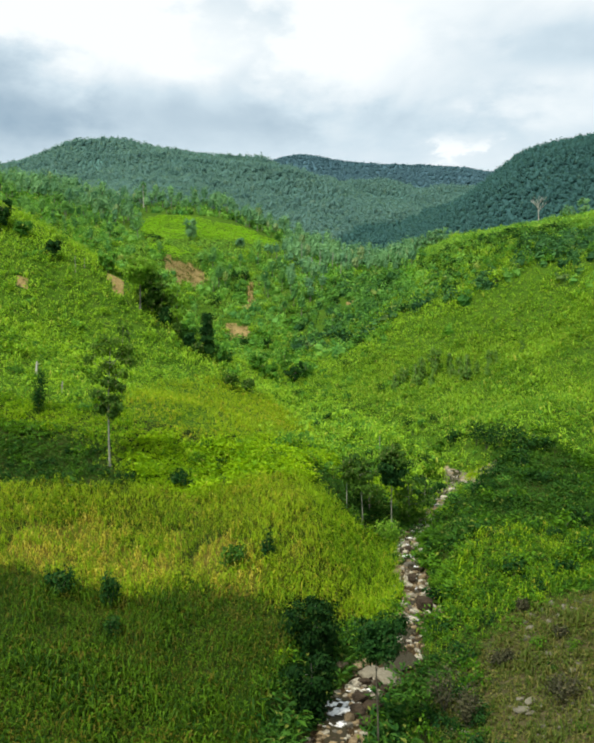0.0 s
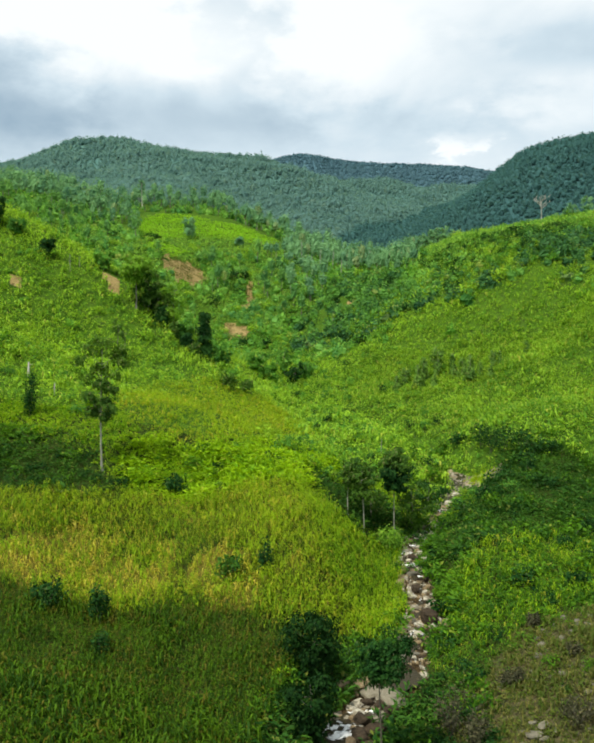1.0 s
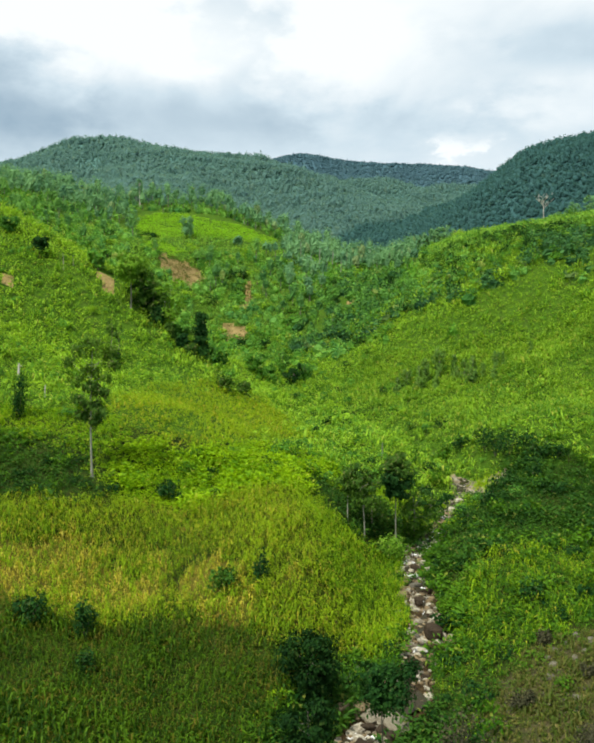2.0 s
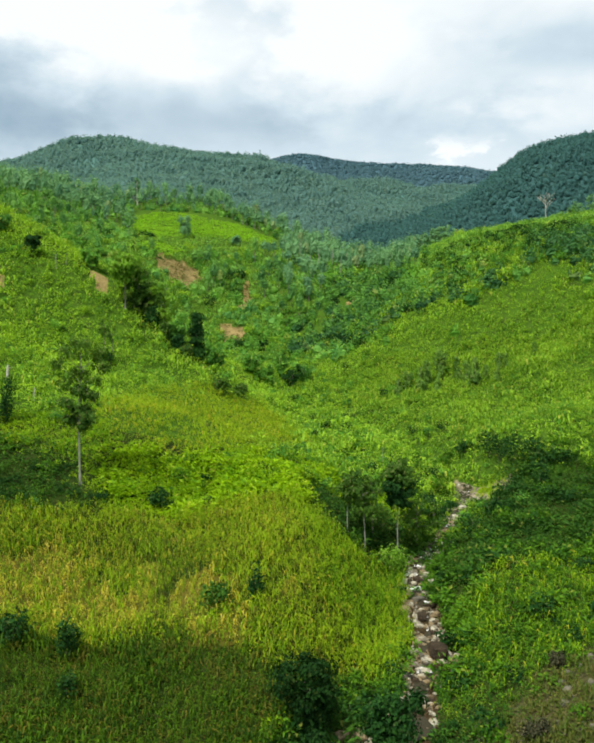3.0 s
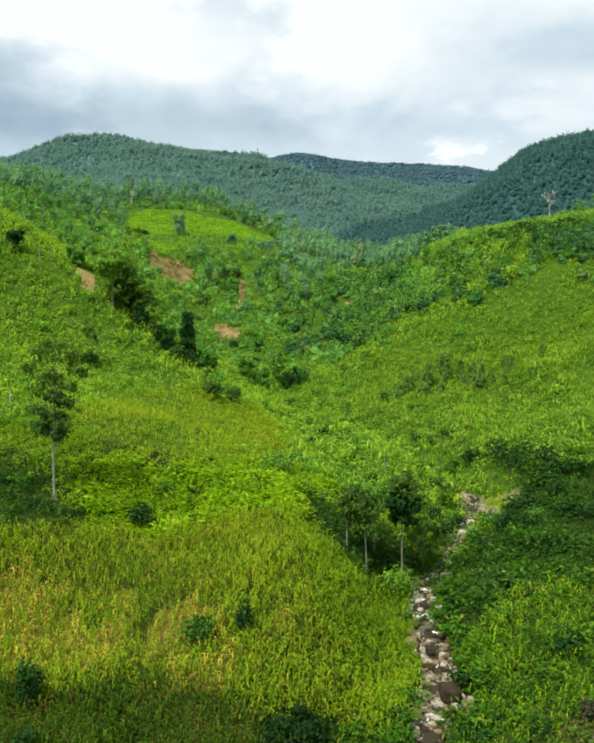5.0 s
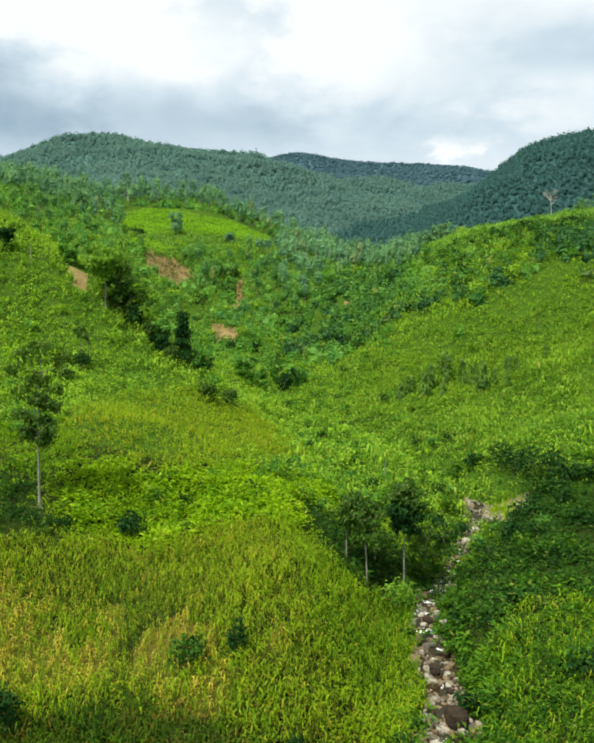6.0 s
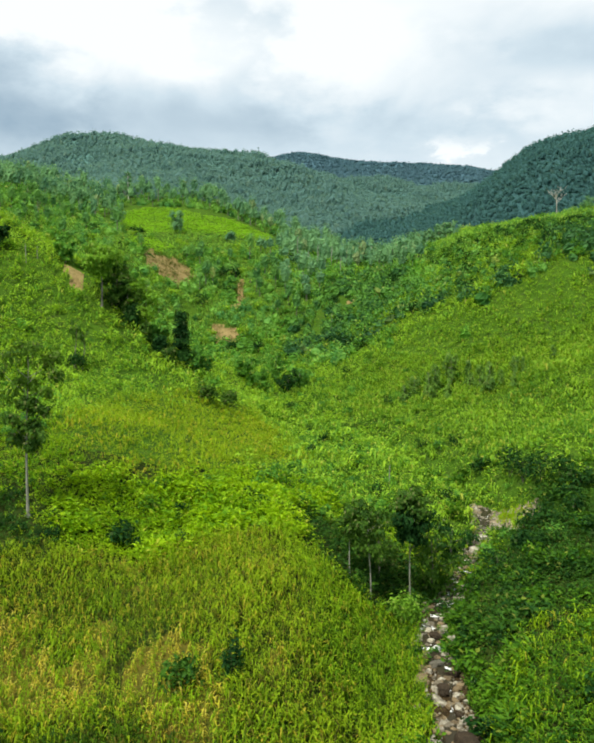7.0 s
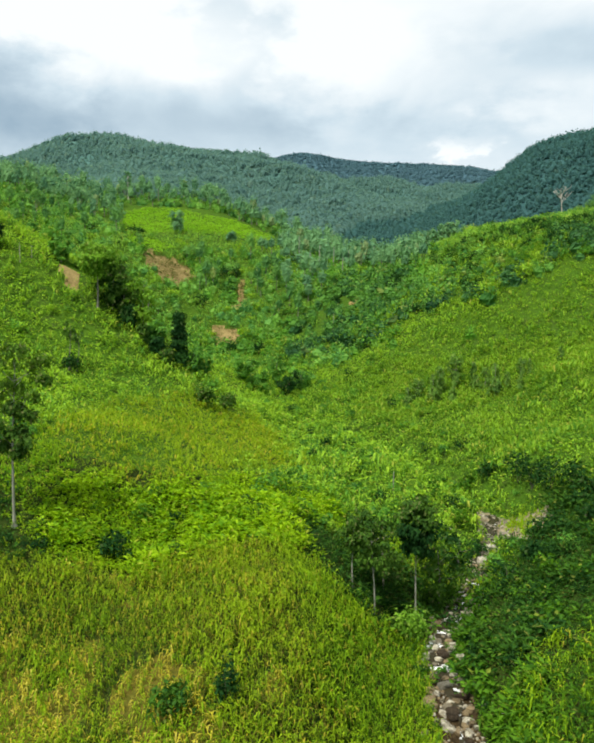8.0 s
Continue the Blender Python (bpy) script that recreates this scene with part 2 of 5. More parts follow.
BED = rough_stuff("wet_gravel", (0.075, 0.050, 0.022), (0.030, 0.021, 0.010), (0.16, 0.115, 0.055), 0.6, 0.9, 0.9, 0.12)
GRAVEL = rough_stuff("pale_gravel", (0.36, 0.30, 0.18), (0.24, 0.19, 0.105), (0.46, 0.41, 0.29), 1.0, 0.9, 0.9, 0.15)
STONE = rough_stuff("creek_stone", (0.42, 0.385, 0.275), (0.115, 0.095, 0.058), (0.60, 0.575, 0.47), 1.1, 0.75, 0.5, 0.12, vary=0.9)
TAN_STONE = rough_stuff("tan_creek_stone", (0.24, 0.175, 0.085), (0.14, 0.098, 0.046), (0.36, 0.29, 0.17), 0.7, 0.8, 0.6, 0.12, vary=0.5)
PALE_STONE = rough_stuff("pale_slab_stone", (0.20, 0.18, 0.12), (0.15, 0.13, 0.085), (0.26, 0.24, 0.17), 1.2, 0.7, 0.5, 0.12)
DARK_STONE = rough_stuff("dark_wet_stone", (0.032, 0.025, 0.017), (0.052, 0.038, 0.024), (0.078, 0.060, 0.038), 0.8, 0.85, 0.6, 0.12)
GREY_STONE = rough_stuff("grey_field_stone", (0.135, 0.125, 0.088), (0.20, 0.185, 0.135), (0.085, 0.085, 0.055), 0.6, 0.85, 0.5, 0.1)
BARK = rough_stuff("grey_bark", (0.17, 0.16, 0.12), (0.25, 0.23, 0.19), (0.10, 0.09, 0.07), 1.0, 0.9, 0.5, 0.08, (1, 1, 0.25))
PALE_BARK = rough_stuff("pale_bark", (0.22, 0.225, 0.17), (0.32, 0.31, 0.25), (0.14, 0.15, 0.10), 1.6, 0.85, 0.4, 0.1, (1, 1, 0.3))
DEAD_WOOD = rough_stuff("bleached_dead_wood", (0.52, 0.49, 0.42), (0.38, 0.34, 0.28), (0.62, 0.60, 0.54), 1.0, 0.85, 0.4, 0.08, (1, 1, 0.25))
GREY_TWIG = leaf("grey_twigs", (0.072, 0.074, 0.036), (0.028, 0.031, 0.016), (0.11, 0.10, 0.05), 0.1, 2, 0.1, gloss=0.03)
TWIG = rough_stuff("bare_twigs", (0.085, 0.078, 0.055), (0.12, 0.11, 0.08), (0.06, 0.055, 0.04), 0.6, 0.9, 0.3, 0.05)


def water_material(name, low, high):
    """Brown shallow water; foam where the churning noise passes from low to high."""
    m, t, o = material(name)
    churn = noise_at(t, 0.7, 6, 0.65)
    foam = steps(t, calc(t, "ADD", calc(t, "MULTIPLY", churn, 0.75), calc(t, "MULTIPLY", noise_at(t, 3.0, 2), 0.3)), low, high)
    p = t.nodes.new("ShaderNodeBsdfPrincipled")
    t.links.new(blend(t, foam, (0.036, 0.031, 0.017), (0.80, 0.80, 0.76)), p.inputs["Base Color"])
    t.links.new(calc(t, "MULTIPLY_ADD", foam, 0.5, 0.12), p.inputs["Roughness"])
    p.inputs["IOR"].default_value = 1.33
    p.inputs["Specular IOR Level"].default_value = 0.10
    bp = t.nodes.new("ShaderNodeBump")
    bp.inputs["Strength"].default_value, bp.inputs["Distance"].default_value = 0.6, 0.15
    t.links.new(calc(t, "ADD", churn, calc(t, "MULTIPLY", noise_at(t, 0.3, 4), 0.4)), bp.inputs["Height"])
    t.links.new(bp.outputs[0], p.inputs["Normal"])
    t.links.new(p.outputs[0], o.inputs[0])
    return m


WATER = water_material("creek_water", 0.66, 0.74)
FOAM = water_material("white_water", 0.43, 0.58)

# ---- the lie of the land: cross-sections of the valley, in metres ----
# each section: distance up the valley, then heights at the fan of bearings in FAN (sideways over distance)
FAN = np.array([-0.8, -0.42, -0.3, -0.2, -0.1, 0, 0.1, 0.2, 0.3, 0.42, 0.8])
SECTIONS = []


def section(y, *heights):
    SECTIONS.append((y, heights))


section(-200, 20, 12, 9, 7, 5.5, 5, 5.5, 7, 9, 12, 20)
section(0, 30, 24, 22.5, 21.3, 20.6, 20.5, 21, 22.3, 24, 26.5, 33)
section(55, 37.3, 29.8, 29.4, 27.5, 25.6, 26, 26.1, 27.1, 29.3, 34.3, 40.7)
section(72, 43.4, 32.5, 31.3, 29.2, 27.9, 30, 26.5, 29.3, 32.3, 34.6, 45)
section(90, 50.7, 35.8, 35.2, 32.5, 34.5, 35.4, 28.3, 32, 32.9, 33.2, 49.8)
section(110, 59.7, 41.8, 40.7, 40.3, 37.3, 38.3, 31.3, 32.7, 35.2, 32.6, 55.4)
section(130, 69, 50.9, 47, 47.8, 44.1, 39.3, 34.4, 33.9, 38.2, 34.2, 61.4)
section(150, 78.4, 62.4, 53.2, 49.2, 46, 40.1, 37.6, 38.6, 44.9, 41.2, 67.9)
section(170, 88, 70.5, 59.2, 55.6, 49.8, 40.2, 39.1, 41.1, 44.5, 51.6, 75)
section(188, 96.4, 82, 77.9, 69.8, 52.8, 39.8, 41.7, 45.6, 52.4, 63.7, 81.9)
section(205, 104, 96, 84.4, 69.5, 47.1, 42.5, 45.1, 52.1, 57.2, 75.6, 88.6)
section(230, 113.7, 96, 79, 60, 49.8, 47.6, 55.6, 70.6, 79.2, 82.8, 98.3)
section(265, 125.2, 100, 81, 67, 56, 57.2, 67.3, 84.6, 90.7, 90.7, 111.6)
section(305, 136.6, 109, 95, 89.8, 75.9, 77.3, 80.3, 94, 100, 106.5, 126.2)
section(350, 147.3, 123.2, 111.4, 101.3, 96.4, 90, 84.5, 98.5, 106.5, 115.5, 141.8)
section(420, 159, 138.5, 131, 125.2, 123.2, 107.9, 95.8, 98, 103, 115, 163.2)
section(520, 172.4, 157.1, 145.6, 149.7, 142.4, 123.2, 121.5, 135.7, 170.3, 181.2, 190)
section(680, 189.6, 192.1, 185.1, 198.9, 187.8, 175, 165, 164.9, 197, 217.2, 226.9)
section(830, 204, 228, 244.5, 243.5, 235.5, 223.8, 199.8, 195.3, 213.6, 239.2, 258.8)
section(1000, 217.5, 244.9, 263.8, 270.5, 257.1, 250.8, 249.5, 244.4, 247.2, 259.5, 291.5)
section(1200, 230.2, 266.2, 285.7, 294.2, 299.1, 314.6, 307.8, 300.4, 292.3, 281.7, 326.7)
section(1700, 243.4, 285.5, 330.5, 357.7, 373.6, 374.4, 363.5, 352.3, 347.3, 339, 406.1)

# the creek's line: x, y and height of its bed
CREEK = np.array([(-14, -60, 15.0), (-6, 0, 21.0), (0.5, 45, 25.4), (2.8, 60.3, 26.6), (4.6, 66, 27.0), (8.5, 72, 27.5), (11.2, 77.7, 27.9), (12.5, 83.2, 28.3),
                  (14.5, 90.1, 28.7), (14.5, 96.7, 29.2), (14.3, 102.5, 29.7), (15.8, 109, 30.2), (18.4, 112.5, 30.5), (21.0, 118.7, 31.0), (23.6, 126.2, 31.5),
                  (26.9, 133.2, 32.1), (30.0, 143.2, 32.9), (28.3, 147.5, 33.4), (26, 153, 33.9), (22, 168, 36.2), (12, 190, 39)])


def spread(y):
    return np.sqrt(np.asarray(y, float) ** 2 + 2500.0)


def weights(knots, x):
    """Weights of a smooth curve through values at the knots, for each x."""
    n = len(knots)
    x = np.clip(x, knots[0], knots[-1])
    i = np.clip(np.searchsorted(knots, x) - 1, 0, n - 2)
    d = np.zeros((n, n))
    for k in range(1, n - 1):
        a, b = knots[k] - knots[k - 1], knots[k + 1] - knots[k]
        d[k, k - 1], d[k, k], d[k, k + 1] = -b / a / (a + b), b / a / (a + b) - a / b / (a + b), a / b / (a + b)
    for k, a, b in ((0, 0, 1), (n - 1, n - 2, n - 1)):
        d[k, a], d[k, b] = -1 / (knots[b] - knots[a]), 1 / (knots[b] - knots[a])
    h = (knots[i + 1] - knots[i])
    t = (x - knots[i]) / h
    m = ((t ** 3 - 2 * t ** 2 + t) * h)[:, None] * d[i] + ((t ** 3 - t ** 2) * h)[:, None] * d[i + 1]
    r = np.arange(len(x))
    m[r, i] += 2 * t ** 3 - 3 * t ** 2 + 1
    m[r, i + 1] += 3 * t ** 2 - 2 * t ** 3
    return m


def lattice(ix, iy, seed):
    h = (ix * 374761393 + iy * 668265263 + seed * 974711) & 0x7FFFFFFF
    h = ((h ^ (h >> 13)) * 1274126177) & 0x7FFFFFFF
    return ((h ^ (h >> 16)) & 0xFFFF) / 65535.0


def ripple(x, y, size, seed=0):
    """Soft value noise between -1 and 1."""
    x, y = np.asarray(x, float) / size, np.asarray(y, float) / size
    ix, iy = np.floor(x).astype(np.int64), np.floor(y).astype(np.int64)
    u, v = x - ix, y - iy
    u, v = u * u * (3 - 2 * u), v * v * (3 - 2 * v)
    a = lattice(ix, iy, seed) * (1 - u) + lattice(ix + 1, iy, seed) * u
    b = lattice(ix, iy + 1, seed) * (1 - u) + lattice(ix + 1, iy + 1, seed) * u
    return 2 * (a * (1 - v) + b * v) - 1


def creek_at(x, y):
    """Distance from the creek's line, its bed's height there, and the way along it."""
    x, y = np.asarray(x, float), np.asarray(y, float)
    best, bed, along = np.full(x.shape, 1e9), np.zeros(x.shape), np.zeros(x.shape)
    run = 0.0
    for p, q in zip(CREEK[:-1], CREEK[1:]):
        d = q[:2] - p[:2]
        t = np.clip(((x - p[0]) * d[0] + (y - p[1]) * d[1]) / (d @ d), 0, 1)
        dist = np.hypot(x - p[0] - t * d[0], y - p[1] - t * d[1])
        near = dist < best
        best = np.where(near, dist, best)
        bed = np.where(near, p[2] + t * (q[2] - p[2]), bed)
        along = np.where(near, run + t * math.hypot(d[0], d[1]), along)
        run += math.hypot(d[0], d[1])
    return best, bed, along


KNOLLS = ((31.8, 133.5, 2.6, 3.2, -1.2), (33.0, 138.0, 2.4, 4.0, -1.8), (-216, 856, 46, 110, 9.5), (-66, 843, 42, 110, 6.5), (-130, 845, 40, 110, 3), (-285, 838, 30, 110, -4), (172, 563, 60, 70, 3.5), (150, 1240, 160, 120, 4))    # rises and dips along the skyline


def ground_height(x, y):
    x, y = np.atleast_1d(np.asarray(x, float)), np.atleast_1d(np.asarray(y, float))
    table = np.array([h for _, h in SECTIONS])
    ys = np.array([s[0] for s in SECTIONS], float)
    out = np.empty(x.shape)
    for a in range(0, len(x), 50000):
        s = slice(a, a + 50000)
        out[s] = np.einsum("ni,ij,nj->n", weights(ys, y[s]), table, weights(FAN, x[s] / spread(y[s])))
    far = np.clip((y - 180) / 300, 0, 1)
    out += 0.35 * ripple(x, y, 9, 1) * np.clip(y / 80, 0.3, 1) + 0.12 * ripple(x, y, 3, 2) + far * (2.5 * ripple(x, y, 38, 3) + 5 * far * ripple(x, y, 110, 4)) + np.clip((y - 480) / 200, 0, 1) * (7 * np.abs(ripple(x + 0.3 * y, y * 0.5, 75, 6)) - 3)
    for cx, cy, wx, wy, h in KNOLLS:
        out += h * np.exp(-((x - cx) / wx) ** 2 - ((y - cy) / wy) ** 2)
    dist, bed, _ = creek_at(x, y)
    bank = np.exp(-(np.clip(dist - 1.2, 0, None) / 3.6) ** 2) * (y < 188)
    return out * (1 - bank) + (bed + 0.12 * ripple(x, y, 1.6, 5)) * bank

# ---- mesh helpers ----
rng = np.random.default_rng(7)


def mesh_from(name, verts, faces, mats, slots=None, smooth=False):
    """A mesh from arrays: vertices, faces of four corners (the last one twice for a triangle is not allowed), a slot for each face."""
    me = bpy.data.meshes.new(name)
    verts, faces = np.asarray(verts, np.float32), np.asarray(faces, np.int32)
    k = faces.shape[1]
    me.vertices.add(len(verts))
    me.vertices.foreach_set("co", verts.ravel())
    me.loops.add(faces.size)
    me.loops.foreach_set("vertex_index", faces.ravel())
    me.polygons.add(len(faces))
    me.polygons.foreach_set("loop_start", np.arange(0, faces.size, k, dtype=np.int32))
    for m in mats:
        me.materials.append(m)
    if slots is not None:
        me.polygons.foreach_set("material_index", np.asarray(slots, np.int32))
    me.polygons.foreach_set("use_smooth", np.full(len(faces), smooth))
    me.update(calc_edges=True)
    return me


def put(name, me, parent=None, label="", m=None):
    ob = new(name, me)
    if parent is not None:
        ob.parent = parent
    if m is not None:
        ob.matrix_basis = m
    if label:
        ob["label"] = label
    return ob


class Shape:
    """Collects quads and their slots."""

    def __init__(self):
        self.v, self.f, self.s = [], [], []

    def strip(self, left, right, slot=0):
        n = len(self.v)
        for a, b in zip(left, right):
            self.v += [tuple(a), tuple(b)]
        for k in range(len(left) - 1):
            i = n + 2 * k
            self.f.append((i, i + 1, i + 3, i + 2))
            self.s.append(slot)

    def tube(self, path, radii, sides=6, slot=0):
        n = len(self.v)
        path = [Vector(p) for p in path]
        for k, (p, r) in enumerate(zip(path, radii)):
            d = (path[min(k + 1, len(path) - 1)] - path[max(k - 1, 0)]).normalized()
            a = d.orthogonal().normalized() if abs(d.z) < 0.9 else d.cross(Vector((0, 1, 0))).normalized()
            b = d.cross(a)
            for j in range(sides):
                w = 2 * math.pi * j / sides
                self.v.append(tuple(p + r * (math.cos(w) * a + math.sin(w) * b)))
        for k in range(len(path) - 1):
            for j in range(sides):
                i, i2 = n + k * sides + j, n + k * sides + (j + 1) % sides
                self.f.append((i, i2, i2 + sides, i + sides))
                self.s.append(slot)

    def leaf(self, at, out, up, length, width, slot=0):
        """One leaf: a kite, folded along its midrib by its corners' heights."""
        at, out, up = Vector(at), Vector(out).normalized(), Vector(up).normalized()
        side = out.cross(up)
        side = side.normalized() if side.length > 1e-3 else out.orthogonal().normalized()
        up = side.cross(out)
        n = len(self.v)
        self.v += [tuple(at), tuple(at + out * length * 0.5 + side * width * 0.5 + up * 0.08 * length), tuple(at + out * length - up * 0.12 * length),
                   tuple(at + out * length * 0.5 - side * width * 0.5 + up * 0.08 * length)]
        self.f.append((n, n + 1, n + 2, n + 3))
        self.s.append(slot)

    def arrays(self):
        return np.array(self.v, np.float32), np.array(self.f, np.int32), np.array(self.s, np.int32)

    def mesh(self, name, mats, smooth=False):
        return mesh_from(name, *self.arrays()[:2], mats, self.s, smooth)


def scatter(name, shapes, x, y, size, mats, sink=0.0, lean=0.12, label="", category="", flat_z=None, smooth=False):
    """Many plants in one mesh: each place gets one of the shapes, turned, leant and scaled."""
    z = ground_height(x, y) if flat_z is None else flat_z
    n = len(x)
    kind = rng.integers(0, len(shapes), n)
    turn = rng.uniform(0, 2 * math.pi, n)
    tx, ty = rng.normal(0, lean, n), rng.normal(0, lean, n)
    V, F, S, base = [], [], [], 0
    for k, shape in enumerate(shapes):
        v, f, s = shape.arrays()
        i = np.nonzero(kind == k)[0]
        if not len(i):
            continue
        c, sn = np.cos(turn[i])[:, None], np.sin(turn[i])[:, None]
        px, py, pz = v[:, 0] * c - v[:, 1] * sn, v[:, 0] * sn + v[:, 1] * c, np.broadcast_to(v[:, 2], (len(i), len(v)))
        px, py = px + pz * tx[i][:, None], py + pz * ty[i][:, None]
        sc = np.asarray(size)[i][:, None]
        pts = np.stack([px * sc + x[i][:, None], py * sc + y[i][:, None], pz * sc * rng.uniform(0.85, 1.15, len(i))[:, None] + (z[i] - sink)[:, None]], -1).reshape(-1, 3)
        V.append(pts)
        F.append((f[None] + (np.arange(len(i)) * len(v))[:, None, None] + base).reshape(-1, f.shape[1]))
        S.append(np.tile(s, len(i)))
        base += len(pts)
    ob = put(name, mesh_from(name, np.concatenate(V), np.concatenate(F), mats, np.concatenate(S), smooth))
    return tagged(ob, label, category, kind="stuff")


# ---- the plan: fields by their outlines, x and y in metres ----
def inside(x, y, *corners):
    hit = np.zeros(np.shape(x), bool)
    for (ax, ay), (bx, by) in zip(corners, corners[1:] + corners[:1]):
        cross = (ay > y) != (by > y)
        hit ^= cross & (x < (bx - ax) * (y - ay) / (by - ay + 1e-9) + ax)
    return hit


def wobble(x, y, by=2.0):
    return x + by * ripple(x, y, 7, 11), y + by * ripple(x, y, 7, 12)


def zones(x, y, fray=0.0):
    """What grows where: 0 weeds, 1 near maize, 2 maize on the mound, 3 maize on the far slope, 4 stony slope, 5 meadow,
    6 rank weeds coloured for cloud shade, 7 bush band, 8 lush broad weeds, 9 bare earth, 10 creek, 11 woods, 12 near
    maize coloured for cloud shade, 13 thicket, 14 dry maize, 15 bank weeds, 16 maize among bank weeds, 17 lime-green
    maize above the creek.
    """
    x0, y0 = np.asarray(x, float), np.asarray(y, float)
    x, y = wobble(x0, y0, 1.5)
    if fray:
        x, y = x + rng.normal(0, fray, x.shape) * np.clip(y / 110, 0.6, 2), y + rng.normal(0, fray, x.shape) * np.clip(y / 110, 0.6, 2)
    out = np.where(y > 345 + 25 * ripple(x0, y0, 40, 13), 11, np.where(y > 236 + 14 * ripple(x0, y0, 30, 13), 13, 0))
    dist, _, _ = creek_at(x0, y0)
    low = inside(x, y, (-60, 107), (-34, 106), (-21, 106), (0, 109), (9, 108.5), (13.2, 105), (13.3, 97), (12.2, 89), (10.0, 82), (6, 79), (2, 75), (-1, 69), (-3, 61), (-5, 45), (-60, 45))
    right = inside(x, y, (9, 221), (23, 222), (42, 213), (80, 205), (120, 190), (100, 139), (54, 139), (35, 152), (29, 153), (21, 174))
    mound = inside(x, y, (-31, 130), (-27, 153), (-13, 170), (-2, 190), (3, 146), (-10, 124), (-22, 119))
    lush = inside(x, y, (-26, 116), (-11, 124), (6, 136), (5, 112), (-8, 108), (-23, 105))
    upper = inside(x, y, (52, 228), (85, 222), (130, 215), (140, 300), (150, 372), (104, 366), (75, 356), (57, 338), (46, 312), (42, 272), (47, 242))
    band = inside(x, y, (-4, 251), (5, 246), (41, 226), (50, 229), (47, 244), (39, 266), (36, 300), (26, 322), (12, 300), (2, 275)) | inside(x, y, (41, 226), (50, 226.5), (63, 225), (67, 231), (53, 238), (46, 244)) | inside(x, y, (63, 229), (69, 222), (85, 217), (112, 222), (112, 262), (92, 266), (75, 250))
    # weed stretches whose dark green paints in the cloud shade
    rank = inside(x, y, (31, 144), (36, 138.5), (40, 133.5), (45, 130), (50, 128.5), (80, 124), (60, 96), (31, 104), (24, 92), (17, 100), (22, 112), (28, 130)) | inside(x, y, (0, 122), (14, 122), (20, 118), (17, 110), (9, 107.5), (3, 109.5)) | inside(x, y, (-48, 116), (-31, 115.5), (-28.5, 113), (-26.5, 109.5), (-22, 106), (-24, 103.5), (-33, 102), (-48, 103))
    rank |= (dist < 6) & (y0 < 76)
    plot = inside(x, y, (20, 94), (26, 98), (36, 97), (43, 92), (40, 80), (25, 77.5), (18, 77.5), (13.5, 76), (14.6, 81), (17.5, 88))
    sward = inside(x, y, (11.5, 72), (15.5, 74), (23, 77), (19, 80), (14.8, 81.5), (13.0, 78))
    stony = inside(x, y, (15, 72), (23, 77), (32, 76), (45, 60), (30, 45), (8, 45), (9, 58), (13, 69))
    meadow = inside(x0, y0, (-76, 384), (-68, 396), (-57, 396), (-41, 386), (-23, 392), (-9, 392), (-14, 366), (-36, 355), (-49, 354), (-57, 346), (-63, 340), (-70, 352)) | inside(x0, y0, (-62, 328), (-55, 336), (-46, 331), (-51, 313), (-60, 313))
    scar = np.zeros(x0.shape, bool)
    for sx, sy, wx, wy in ((-43, 186, 2.0, 3.6), (-44.6, 309, 9.5, 12), (-21.0, 272, 4.6, 8), (-18.0, 300, 2.3, 11), (-24, 276, 2.0, 3), (-63, 178, 1.6, 1.6), (20, 281, 1.4, 2.2)):
        scar |= np.hypot((x0 - sx) / wx, (y0 - sy) / wy) + 0.35 * ripple(x0, y0, 1.7, 17) < 0.9
    dry_band = low & (x < 4) & (0.75 * ripple(x0 * 1.5, y0 * 0.7, 3.2, 16) + 0.5 * ripple(x0, y0, 8, 18) + 1.2 * np.exp(-((y - 87.5) / 5.5) ** 2) * np.clip((6 - x) / 14, 0.45, 1) - 0.55 * np.clip((x + 3) / 5, 0, 1) > 0.70)
    # near maize that takes the leaf colour darkened as cloud shade
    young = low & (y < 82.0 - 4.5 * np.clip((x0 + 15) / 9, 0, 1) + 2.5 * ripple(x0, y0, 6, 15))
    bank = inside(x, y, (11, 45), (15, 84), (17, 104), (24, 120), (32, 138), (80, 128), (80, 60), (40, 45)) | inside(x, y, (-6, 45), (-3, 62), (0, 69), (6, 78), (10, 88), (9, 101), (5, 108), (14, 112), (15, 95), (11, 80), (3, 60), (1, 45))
    # the stretch at x -55 to -33 takes duller bank weeds as cloud shade
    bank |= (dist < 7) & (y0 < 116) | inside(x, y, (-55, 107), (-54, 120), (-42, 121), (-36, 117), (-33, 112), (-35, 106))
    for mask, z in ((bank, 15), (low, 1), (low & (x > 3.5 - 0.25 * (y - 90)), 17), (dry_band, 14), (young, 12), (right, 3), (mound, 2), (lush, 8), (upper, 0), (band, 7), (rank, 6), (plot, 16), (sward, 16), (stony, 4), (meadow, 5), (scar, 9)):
        out = np.where(mask, z, out)
